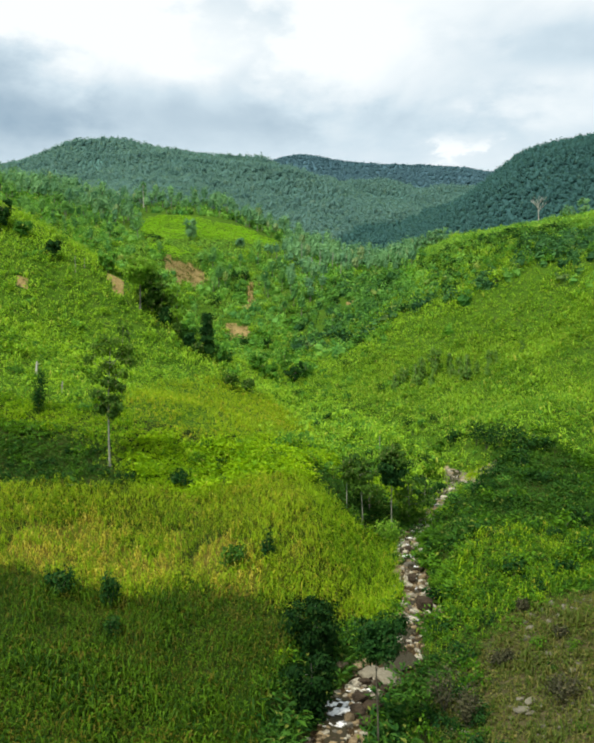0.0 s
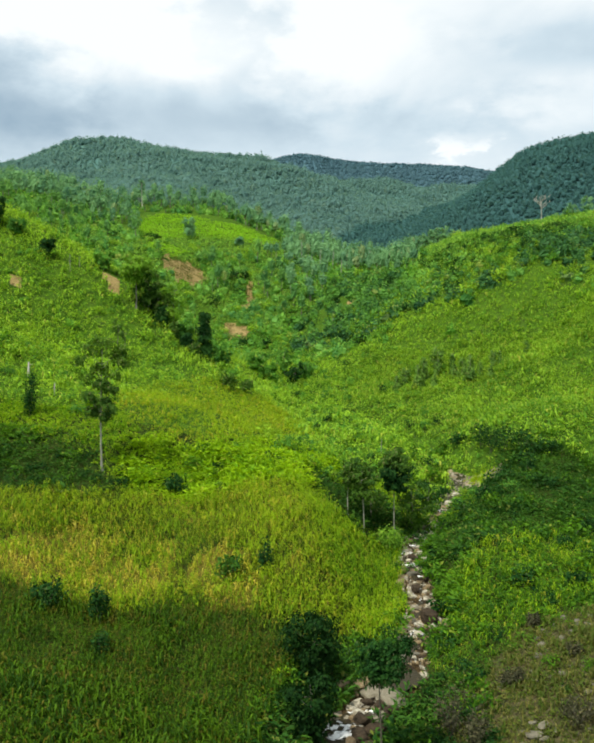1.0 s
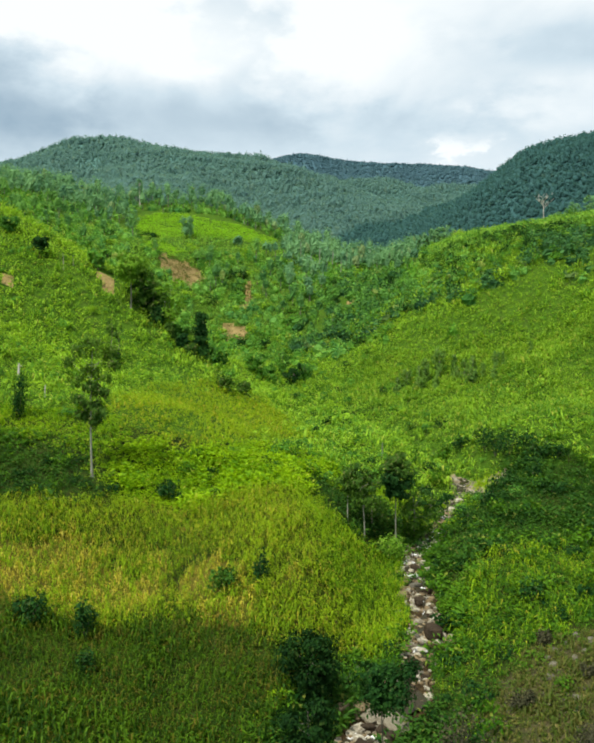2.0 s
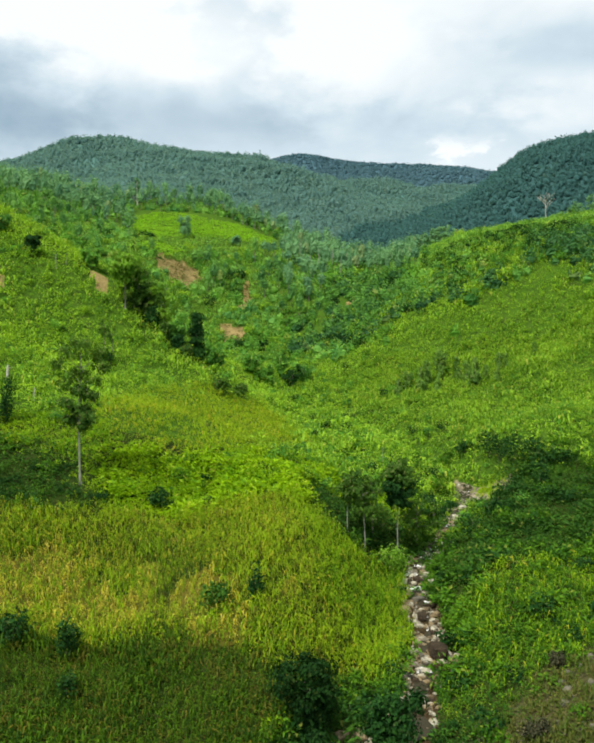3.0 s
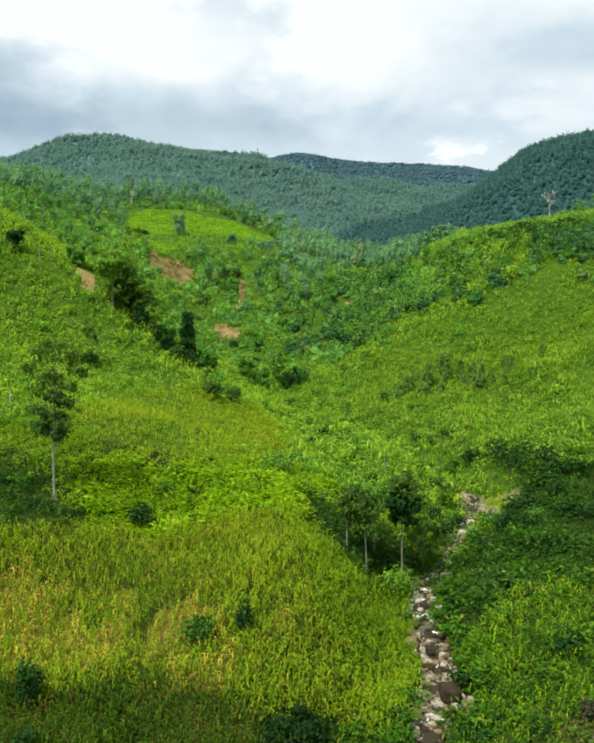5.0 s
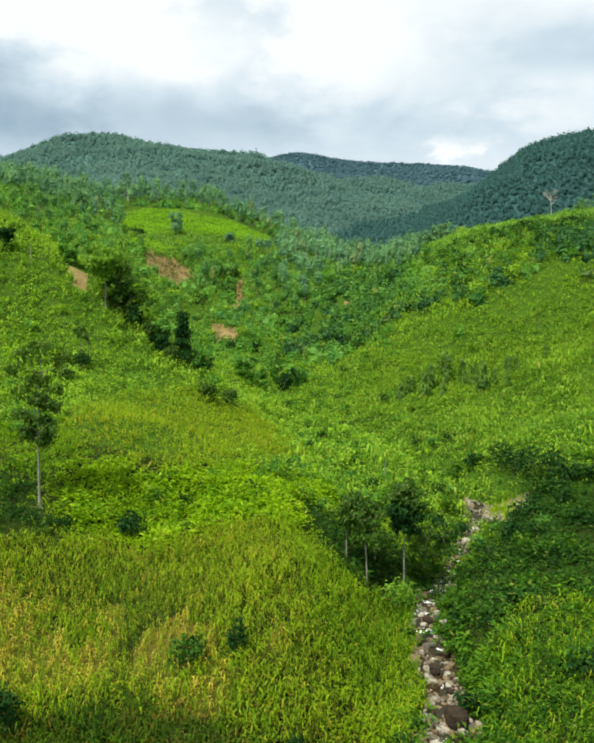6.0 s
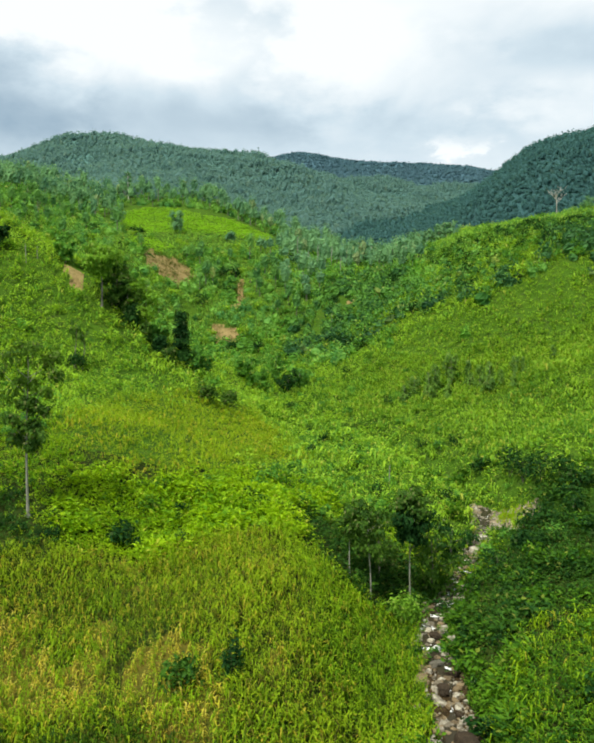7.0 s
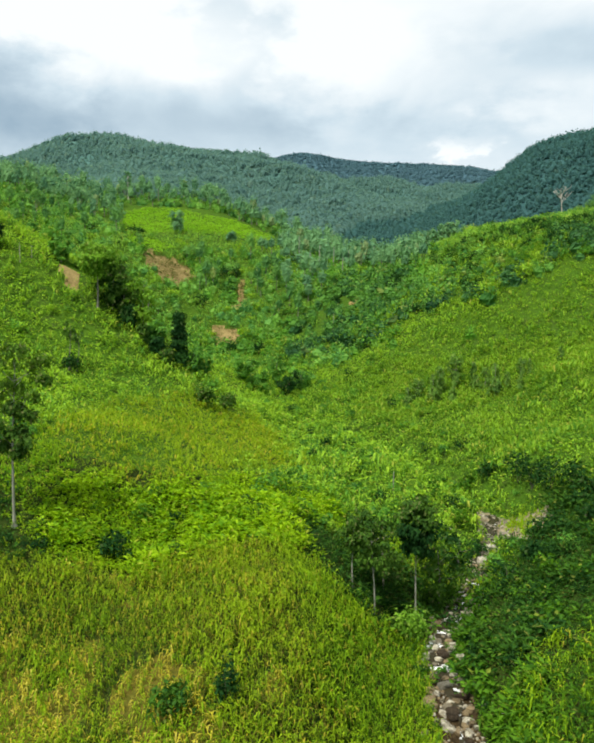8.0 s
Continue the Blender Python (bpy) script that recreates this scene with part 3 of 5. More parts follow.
    gravel = (np.hypot((x0 - 30.3 + 0.3 * (y0 - 140)) / 3.3, (y0 - 140) / 7.0) + 0.25 * ripple(x0, y0, 2.2, 19) < 1) | (np.hypot((x0 - 32.2) / 2.8, (y0 - 135.2) / 3.4) + 0.3 * ripple(x0, y0, 1.6, 21) < 1) | (np.hypot(x0 - 14.2, y0 - 84.4) < 2.1)
    return np.where(gravel | (dist < 1.05 - 0.3 * np.clip((y0 - 98) / 6, 0, 1) + 0.85 * np.exp(-((y0 - 88) / 10) ** 2) + 0.55 * ripple(x0, y0, 4, 14) + 1.2 * np.clip((80 - y0) / 8, 0, 1)) & (y0 < 152), 10, out)


def in_dale(x, y):
    """The side valley and the mountain over it, under forest coloured for cloud shade and haze."""
    return inside(x + 12 * ripple(x, y, 30, 33), y, (15, 445), (60, 405), (100, 390), (300, 380), (340, 720), (130, 720), (95, 590), (40, 550), (15, 500))


def places(step, y_from, y_to, reach=0.425, jitter=0.5):
    """A loose lattice of places over the valley floor, widening with the distance."""
    w = reach * (y_to + 12) + 6
    gx, gy = np.meshgrid(np.arange(-w, w, step), np.arange(y_from, y_to, step))
    x = gx.ravel() + rng.uniform(-jitter, jitter, gx.size) * step
    y = gy.ravel() + rng.uniform(-jitter, jitter, gx.size) * step
    keep = np.abs(x) < reach * (y + 12) + 6
    return x[keep], y[keep]


# ---- ground: one sheet to the horizon ----
fan = np.unique(np.concatenate([np.linspace(-0.5, 0.5, 145), np.linspace(0.5, 2.5, 30), np.linspace(2.5, 40, 14), -np.linspace(0.5, 2.5, 30), -np.linspace(2.5, 40, 14)]))
rows_y = np.unique(np.concatenate([np.linspace(-3000, -60, 24), np.linspace(-60, 50, 80), np.linspace(50, 160, 170), np.linspace(160, 420, 105), np.linspace(420, 1400, 85), np.linspace(1400, 4000, 20)]))
gy, gs = np.meshgrid(rows_y, fan, indexing="ij")
gx = (gs * spread(gy)).ravel()
gy = gy.ravel()
gz = ground_height(gx, gy)
idx = np.arange(len(gx)).reshape(len(rows_y), len(fan))
quads = np.stack([idx[:-1, :-1], idx[:-1, 1:], idx[1:, 1:], idx[1:, :-1]], -1).reshape(-1, 4)
cx, cy = gx[quads].mean(1), gy[quads].mean(1)
kinds = zones(cx, cy)
slot_of = np.zeros(18, int)
slot_of[9], slot_of[4], slot_of[10] = 1, 3, 4
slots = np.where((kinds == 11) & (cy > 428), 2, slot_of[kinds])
# the near ground takes the earth with gap shade in its colour
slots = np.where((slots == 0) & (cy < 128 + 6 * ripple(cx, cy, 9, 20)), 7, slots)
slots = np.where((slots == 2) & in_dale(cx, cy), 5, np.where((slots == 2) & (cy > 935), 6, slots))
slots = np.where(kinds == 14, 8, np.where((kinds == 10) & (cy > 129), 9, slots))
ground = put("ground", mesh_from("ground", np.stack([gx, gy, gz], 1), quads, [TURF, EARTH, HAZE_FLOOR, SCRUB_EARTH, BED, DALE_FLOOR, RIDGE_FLOOR, SHADE_EARTH, DRY_SOIL, GRAVEL], slots, True))
tagged(ground, "hilly valley floor of overgrown earth with bare scars", "ground", kind="structure")

# ---- plant shapes ----
def arch(shape, base, yaw, length, width, rise, droop, slot):
    """A long blade that rises and droops, in two pieces."""
    d, side = Vector((math.cos(yaw), math.sin(yaw), 0)), Vector((-math.sin(yaw), math.cos(yaw), 0))
    mids = [(0.0, 0.0, 0.6), (0.5, rise, 1.0), (1.0, rise - droop, 0.12)]
    pts = [Vector(base) + d * length * a + Vector((0, 0, length * b)) for a, b, _ in mids]
    shape.strip([p - side * width * 0.5 * c for p, (_, _, c) in zip(pts, mids)], [p + side * width * 0.5 * c for p, (_, _, c) in zip(pts, mids)], slot)


def maize(dry=False, leaves=6):
    """A maize plant: a thin stalk with strap leaves that arch over and hang."""
    s, r = Shape(), random.uniform
    h = r(1.3, 1.75)
    s.tube([(0, 0, -0.1), (0.03, 0.02, h)], [0.028, 0.012], 3, 1 if dry else 0)
    for k in range(leaves):
        z = h * (0.25 + 0.72 * k / leaves)
        old = dry or (k < 2 and r(0, 1) < 0.5)
        arch(s, (0, 0, z), k * 2.6 + r(-0.5, 0.5), r(0.48, 0.75), r(0.08, 0.125), r(0.08, 0.36) * (0.4 if old else 1), r(0.5, 1.1), 1 if old else 0)
    return s


def tuft(n, spread_r, tall, length, width, slot=0):
    """A clump of leaves, from the ground to its top."""
    s, r = Shape(), random.uniform
    for k in range(n):
        a, q = r(0, 6.3), math.sqrt(r(0, 1)) * spread_r
        z = r(0.15, 1.0) * tall * (1 - 0.35 * q / spread_r)
        out = Vector((math.cos(a + r(-1, 1)), math.sin(a + r(-1, 1)), r(-0.35, 0.9)))
        s.leaf((q * math.cos(a), q * math.sin(a), z), out, (r(-0.5, 0.5), r(-0.5, 0.5), 1), length * r(0.7, 1.3), width * r(0.7, 1.3), slot)
    return s


def grass(n, tall, slot=0):
    s, r = Shape(), random.uniform
    for k in range(n):
        a, q = r(0, 6.3), r(0, 0.25)
        arch(s, (q * math.cos(a), q * math.sin(a), -0.05), r(0, 6.3), tall * r(0.5, 0.9), 0.075, r(0.9, 1.6), r(0.2, 0.9), slot)
    return s


def lump(s, at, rx, rz, slot=0, segs=6, rough=0.18):
    """The closed inner mass of a crown: an uneven, rounded, open-bottomed mound that the leaves stand out from."""
    n, r = len(s.v), random.uniform
    rings = ((-0.9, 0.82), (-0.1, 1.0), (0.5, 0.74))
    for level, (z, wide) in enumerate(rings):
        for j in range(segs):
            a, k = 6.283 * (j + 0.5 * level) / segs, wide + r(-rough, rough)
            s.v.append((at[0] + rx * k * math.cos(a), at[1] + rx * k * math.sin(a), at[2] + rz * (z + r(-rough, rough) * 0.6)))
    s.v.append((at[0] + r(-0.2, 0.2) * rx, at[1] + r(-0.2, 0.2) * rx, at[2] + rz * 0.85))
    for level in range(2):
        for j in range(segs):
            i, i2 = n + level * segs + j, n + level * segs + (j + 1) % segs
            s.f.append((i, i2, i2 + segs, i + segs))
            s.s.append(slot)
    top = n + 2 * segs
    for j in range(0, segs, 2):
        s.f.append((top + j, top + (j + 1) % segs, top + (j + 2) % segs, n + 3 * segs))
        s.s.append(slot)


def dome(n, rx, rz, size, slot=0, lobes=5, lift=0.0, rough=0.25, core=0.55):
    """Leaves over a cluster of lobes: a shrub or a crown, with an uneven outline."""
    s, r = Shape(), random.uniform
    centres = [(Vector((0, 0, rz * 0.55 + lift)), 0.75)]
    for k in range(lobes):
        a = 6.283 * k / max(lobes, 1) + r(-0.5, 0.5)
        q = r(0.35, 0.65) * rx
        centres.append((Vector((q * math.cos(a), q * math.sin(a), rz * r(0.25, 0.85) + lift)), r(0.38, 0.62)))
    for k in range(n):
        c, q = centres[random.randrange(len(centres))]
        d = Vector((random.gauss(0, 1), random.gauss(0, 1), random.gauss(0.35, 1))).normalized()
        k1 = r(core, 1.0 + rough)
        p = c + Vector((d.x * rx * q * k1, d.y * rx * q * k1, d.z * rz * q * 0.75 * k1))
        if p.z < 0.05:
            p.z = r(0.05, 0.3) * rz * 0.3
        across = d.cross(Vector((r(-1, 1), r(-1, 1), r(-1, 1))))
        s.leaf(p, across + d * r(-0.2, 0.7) + Vector((0, 0, r(-0.5, 0.2))), d, size * r(0.6, 1.5), size * r(0.5, 1.0), slot)
    return s


def wood_tree(n, h, rx, size, trunk_slot=1):
    """A forest tree: a stem that shows below a lobed crown."""
    rz = h * random.uniform(0.45, 0.62)
    s = dome(n, rx, rz, size, 0, random.randint(3, 5), h - rz * 1.05)
    lump(s, (0, 0, h - rz * 0.55), rx * 0.62, rz * 0.5, rough=0.25)
    s.tube([(0, 0, -0.5), (random.uniform(-0.2, 0.2), 0, h * 0.5), (0, 0, h * 0.85)], [0.22, 0.16, 0.08], 3, trunk_slot)
    return s


def canopy(n, h, rx, size):
    """A forest tree seen from afar: an uneven head broken up by standing sprays of leaves, reaching down to the undergrowth."""
    s, r = Shape(), random.uniform
    c = Vector((r(-0.3, 0.3) * rx, r(-0.3, 0.3) * rx, h * r(0.36, 0.52)))
    lump(s, c, rx * 0.62, h * 0.40, segs=6, rough=0.35)
    for k in range(n):
        a, t = r(0, 6.283), r(-0.35, 1.0)
        d = Vector((math.cos(a) * math.cos(1.4 * t), math.sin(a) * math.cos(1.4 * t), math.sin(1.4 * t)))
        at = c + Vector((d.x * rx, d.y * rx, d.z * h * 0.5)) * r(0.45, 1.05)
        s.leaf(at, d.cross(Vector((r(-1, 1), r(-1, 1), r(-1, 1)))) + d * r(0, 0.6), d + Vector((0, 0, 0.5)), size * r(0.6, 1.4), size * r(0.5, 1.0), 0)
    return s


def stalks(n, spread_r, tall, width):
    """A clump of upright strap leaves that arch over at their tips."""
    s, r = Shape(), random.uniform
    for k in range(n):
        a, q = r(0, 6.283), spread_r * math.sqrt(r(0, 1))
        foot = (q * math.cos(a), q * math.sin(a), r(-0.05, 0.5) * tall)
        arch(s, foot, r(0, 6.283), tall * r(0.32, 0.5), width * r(0.7, 1.2), r(0.55, 1.15), r(0.1, 0.9), 0)
    return s


# ---- undergrowth and crops, each kind in one mesh ----
green_plants = [maize() for _ in range(9)]
dry_plants = [maize(True) for _ in range(4)]


def grow(name, shapes, step, y_from, y_to, kinds, low, high, mats, label, category, fray=1.2, reach=0.385, clump=0.3, lean=0.12, sink=0.0, share=1.0):
    x, y = places(step, y_from, y_to, reach)
    k = np.isin(zones(x, y, fray), kinds) & (rng.uniform(0, 1, len(x)) < share)
    k &= zones(x, y) != 10
    x, y = x[k], y[k]
    size = rng.uniform(low, high, len(x)) * np.maximum(0.7, 1 + clump * ripple(x, y, 2.6, 51) + 0.5 * clump * ripple(x, y, 9, 52))
    return scatter(name, shapes, x, y, size, mats, sink, lean, label, category)


grow("maize_field", green_plants, 0.50, 50, 69, (12,), 0.8, 1.35, [SHADE_CORN, OLD_LEAF], "tall maize with broad arching leaves, cloud shade in its dark green", "maize", 1.2)
grow("maize_field", green_plants + dry_plants[:1], 0.46, 69, 90, (12,), 0.65, 1.0, [SHADE_CORN, OLD_LEAF], "tall maize with few dry leaves, cloud shade in its dark green", "maize", 1.7)
grow("maize_field", green_plants + dry_plants[:1], 0.44, 76, 110, (1,), 0.65, 0.95, [MOUND_CORN, OLD_LEAF], "ripening yellow-green maize", "maize")
grow("maize_field", green_plants, 0.46, 74, 112, (17,), 0.65, 1.0, [CORN, SHADE_CORN], "lime-green maize on the bank above the creek", "maize", 0.8)
grow("maize_field", green_plants + dry_plants, 0.48, 76, 108, (14,), 0.6, 0.9, [CORN, CORN_DRY], "golden drying maize with bare earth between", "maize", 0.9, share=0.85)
grow("maize_field", [stalks(9, 0.45, 1.2, 0.12) for _ in range(6)] + [tuft(11, 0.45, 1.1, 0.36, 0.12) for _ in range(5)], 0.70, 110, 195, (2,), 0.6, 1.3, [MOUND_CORN], "yellow-green maize on a low mound", "maize")
grow("maize_field", [stalks(9, 0.5, 1.25, 0.15) for _ in range(5)] + [tuft(11, 0.5, 1.1, 0.42, 0.15) for _ in range(7)], 0.88, 132, 235, (3,), 0.6, 1.7, [CORN_FAR], "bright green maize covering a smooth hill slope", "maize", 2.0)
grow("field_weeds", [tuft(8, 0.4, 0.5, 0.34, 0.13) for _ in range(6)], 0.62, 50, 110, (1, 12, 17), 0.6, 1.3, [SHADE_CORN], "low weeds growing between maize plants, in the shade-toned maize green", "weeds")
grow("maize_field", [stalks(8, 0.5, 1.3, 0.16) for _ in range(4)] + [tuft(9, 0.5, 1.2, 0.46, 0.17) for _ in range(6)], 0.80, 188, 238, (3,), 0.6, 1.6, [CORN_FAR], "bright green maize on the steep upper slope", "maize", 2.0)
grow("weeds", [tuft(8, 0.8, 0.9, 0.6, 0.24) for _ in range(6)], 1.25, 0, 50, (0, 1, 4, 12, 14, 15, 17), 0.7, 1.5, [WEED], "loose weeds covering the valley floor", "weeds", 1.0, reach=0.9)
weeds = [tuft(18, 0.5, 0.9, 0.33, 0.12) for _ in range(8)] + [grass(9, 0.5) for _ in range(3)]
grow("weeds", weeds, 0.62, 50, 130, (0,), 0.7, 1.6, [WEED], "tall bright green weeds and grass between the fields", "weeds")
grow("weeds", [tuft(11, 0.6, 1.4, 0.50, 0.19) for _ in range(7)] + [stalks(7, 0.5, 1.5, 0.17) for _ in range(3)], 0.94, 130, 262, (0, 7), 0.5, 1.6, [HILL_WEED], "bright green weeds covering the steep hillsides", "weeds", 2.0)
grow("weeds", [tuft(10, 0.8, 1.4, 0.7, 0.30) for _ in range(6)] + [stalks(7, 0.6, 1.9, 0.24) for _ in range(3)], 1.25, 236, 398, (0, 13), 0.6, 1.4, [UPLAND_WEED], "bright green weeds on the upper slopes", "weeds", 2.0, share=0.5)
grow("meadow_grass", [tuft(10, 0.9, 0.7, 0.7, 0.3) for _ in range(6)], 1.15, 300, 400, (5,), 0.7, 1.2, [MEADOW], "vivid light green grass of a hilltop clearing", "grass", 1.0)
grow("broad_weeds", [tuft(26, 0.6, 1.1, 0.42, 0.17) for _ in range(8)], 0.62, 100, 140, (8,), 0.85, 1.6, [LUSH], "lush yellow-green broad-leaved weeds in low mounds", "weeds", 1.2, clump=0.5)
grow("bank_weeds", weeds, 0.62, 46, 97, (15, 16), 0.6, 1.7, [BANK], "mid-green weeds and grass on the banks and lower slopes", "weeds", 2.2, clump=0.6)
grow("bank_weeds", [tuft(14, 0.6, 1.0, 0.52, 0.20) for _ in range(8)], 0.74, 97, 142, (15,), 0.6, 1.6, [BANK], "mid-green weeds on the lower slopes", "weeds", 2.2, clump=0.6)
grow("maize_field", green_plants, 0.60, 74, 104, (16,), 0.7, 1.1, [CORN, SHADE_CORN], "self-sown yellow-green maize among weeds on the bank", "maize", 1.6, share=0.5)
grow("rank_weeds", [tuft(16, 0.6, 1.2, 0.48, 0.18) for _ in range(6)] + [grass(10, 0.6) for _ in range(3)], 0.62, 46, 155, (6,), 0.6, 1.5, [RANK_SHADE], "rank weeds on the creek's banks, cloud shade in their dark green", "weeds", 1.8, clump=0.5)
grow("dry_grass", [grass(8, 0.7) for _ in range(5)] + [tuft(9, 0.3, 0.5, 0.25, 0.10) for _ in range(4)], 0.42, 50, 82, (4,), 0.5, 1.3, [STRAW], "thin olive and straw-brown grass on a stony slope", "grass", 1.0, share=0.8, reach=0.4)

gx_, gy_ = rng.normal(32.4, 1.1, 150), rng.normal(138.0, 2.4, 150)
scatter("gravel_grass", [grass(7, 0.8) for _ in range(4)], gx_, gy_, rng.uniform(0.5, 1.0, 150), [CORN], 0.0, 0.2, "yellowing grass on the gravel bar", "grass")
grow("creeping_herbs", [tuft(10, 0.3, 0.35, 0.26, 0.12) for _ in range(6)], 0.5, 50, 82, (4,), 0.5, 1.5, [HERB], "low olive-green herbs creeping over the stony slope", "herbs", 1.0, reach=0.4, share=0.8)

grow("dry_scrub", [tuft(12, 0.8, 1.2, 0.7, 0.3) for _ in range(6)], 1.15, 262, 335, (9,), 0.5, 1.2, [STRAW], "dry brown scrub on cleared patches of hill", "scrub", 4.0, share=0.6)

# ---- woods ----
def open_ground(x, y):
    """Low growth round the hilltop clearing."""
    return inside(x, y, (-80, 338), (-80, 398), (-4, 398), (-8, 346), (-34, 338), (-44, 322), (-49, 308), (-64, 310), (-66, 334))


x, y = places(4.6, 270, 430)
k = np.isin(zones(x, y), (11, 13)) & ~((x > 0.15 * y) & (y > 300)) & ~open_ground(x, y)
x, y = x[k], y[k]
pick = rng.uniform(0, 1, len(x)) < np.clip((y - np.where(x > -12, 255, 290)) / 60, 0.05, 1.0) * (0.8 + 0.5 * ripple(x, y, 25, 31))
hill_trees = [wood_tree(76, random.uniform(6.5, 11), random.uniform(2.0, 3.1), 0.75) for _ in range(8)]
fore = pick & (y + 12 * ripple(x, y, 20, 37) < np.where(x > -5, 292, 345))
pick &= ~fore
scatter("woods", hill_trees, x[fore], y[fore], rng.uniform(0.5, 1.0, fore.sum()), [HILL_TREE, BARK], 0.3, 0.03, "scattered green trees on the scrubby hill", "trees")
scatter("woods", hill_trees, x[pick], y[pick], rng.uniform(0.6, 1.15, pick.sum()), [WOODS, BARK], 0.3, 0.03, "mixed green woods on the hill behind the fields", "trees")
x, y = places(2.9, 213, 430)
k = np.isin(zones(x, y, 3.0), (11, 13, 7)) & ~((x > 0.17 * y) & (y > 262)) & ~open_ground(x, y)
x, y = x[k], y[k]
k = rng.uniform(0, 1, len(x)) < np.where(zones(x, y) == 7, 0.80, 0.66 + 0.5 * ripple(x, y, 16, 32))
x, y = x[k], y[k]
band = zones(x, y) == 7
shrubs = [dome(44, 2.0, 2.5, 0.62, 0, 4, core=0.7, rough=0.15) for _ in range(8)]
for s in shrubs:
    lump(s, (0, 0, 0.9), 1.3, 1.3, rough=0.25)
edge = np.interp(x, (-4, 5, 41, 54, 60, 64, 85, 112), (251, 246, 226, 230, 222, 218, 215, 222))
belt = band & (y - edge + 9 * ripple(x, y, 9, 38) + rng.normal(0, 2.0, len(x)) < np.where(x > 62, 45, 7))
scatter("thicket", shrubs, x[belt], y[belt], rng.uniform(0.9, 1.6, belt.sum()), [BELT_SHRUB], 0.2, 0.05, "belt of dark bushes above the far maize field", "shrubs")
band &= ~belt
scatter("thicket", shrubs, x[band], y[band], rng.uniform(0.6, 1.5, band.sum()) * (1 + 0.3 * ripple(x[band], y[band], 9, 36)), [EDGE_SHRUB], 0.2, 0.05, "dense dark green thicket along the slope's edge", "shrubs")
band |= belt
dim = ~band & (ripple(x, y, 11, 34) + rng.normal(0, 0.25, len(x)) > 0.25)
scatter("thicket", shrubs, x[dim], y[dim], rng.uniform(0.6, 1.5, dim.sum()), [SHRUB], 0.2, 0.05, "clumps of darker green shrubs on the hillsides", "shrubs")
band |= dim
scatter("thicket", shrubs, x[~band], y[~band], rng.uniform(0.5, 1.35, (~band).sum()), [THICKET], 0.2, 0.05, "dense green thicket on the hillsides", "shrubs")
far_trees = [canopy(13, random.uniform(3.0, 5.8), random.uniform(1.8, 3.0), 1.35) for _ in range(18)]


def forest(step, y_from, y_to, low, high):
    """A stretch of the mountains' forest, without what the nearer hills hide."""
    x, y = places(step, y_from, y_to, 0.385)
    k = ~((x > 0.25 * y) & (y > 640)) & ~((x < 0.04 * y) & (y > 885)) & ~in_dale(x, y)
    x, y = x[k], y[k]
    size = rng.uniform(low, high, len(x)) * (1 + 0.35 * ripple(x, y, 22, 35))
    scatter("woods", far_trees, x, y, size, [FAR_WOODS], 0.3, 0.05, "dense forest on the mountains, tinted blue for haze", "trees", smooth=True)


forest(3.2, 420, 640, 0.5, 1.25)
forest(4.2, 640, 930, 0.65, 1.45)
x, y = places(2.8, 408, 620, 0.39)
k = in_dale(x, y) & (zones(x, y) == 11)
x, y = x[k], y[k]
scatter("woods", far_trees, x, y, rng.uniform(0.45, 1.15, len(x)), [DALE_WOODS], 0.3, 0.05, "forest filling the side valley, coloured dark for cloud shade, blue for haze", "trees", smooth=True)
x, y = places(6.5, 940, 1300, 0.405)
k = (x < 0.26 * y) & (x > -0.06 * y)
x, y = x[k], y[k]
scatter("woods", [canopy(5, random.uniform(3.0, 4.2), random.uniform(3.6, 4.6), 1.8) for _ in range(8)], x, y, rng.uniform(0.7, 1.2, len(x)), [LAST_WOODS], 0.3, 0.03, "forest on the farthest ridge, coloured blue-grey for haze", "trees", smooth=True)

# ---- things: helpers ----
def stand(name, x, y, label, category, group="", sink=0.1, z=None):
    """An Empty at a thing's base."""
    e = new(name)
    e.matrix_basis = pose(x, y, float(ground_height(x, y)[0]) - sink if z is None else z)
    return tagged(e, label, category, group)


def leafy(blobs, size, slot=0, squash=0.6):
    """Leaves in clumps: each blob (x, y, z, radius, leaves) holds smaller sprays."""
    s, r = Shape(), random.uniform
    for bx, by, bz, br, n in blobs:
        sprays = []
        for k in range(max(3, n // 16)):
            d = Vector((random.gauss(0, 1), random.gauss(0, 1), random.gauss(0.1, 0.9))).normalized() * br * r(0.35, 1.0)
            sprays.append(Vector((bx + d.x, by + d.y, bz + d.z * squash)))
        for k in range(n):
            c = sprays[k % len(sprays)]
            p = c + Vector((random.gauss(0, 1), random.gauss(0, 1), random.gauss(0, 0.55))) * br * 0.2
            face = (p - Vector((bx, by, bz))).normalized() + Vector((r(-0.5, 0.5), r(-0.5, 0.5), r(0.1, 0.9)))
            s.leaf(p, face.cross(Vector((r(-1, 1), r(-1, 1), r(-0.3, 0.3)))) + Vector((0, 0, -0.3)), face, size * r(0.6, 1.4), size * r(0.45, 0.85), slot)
    return s


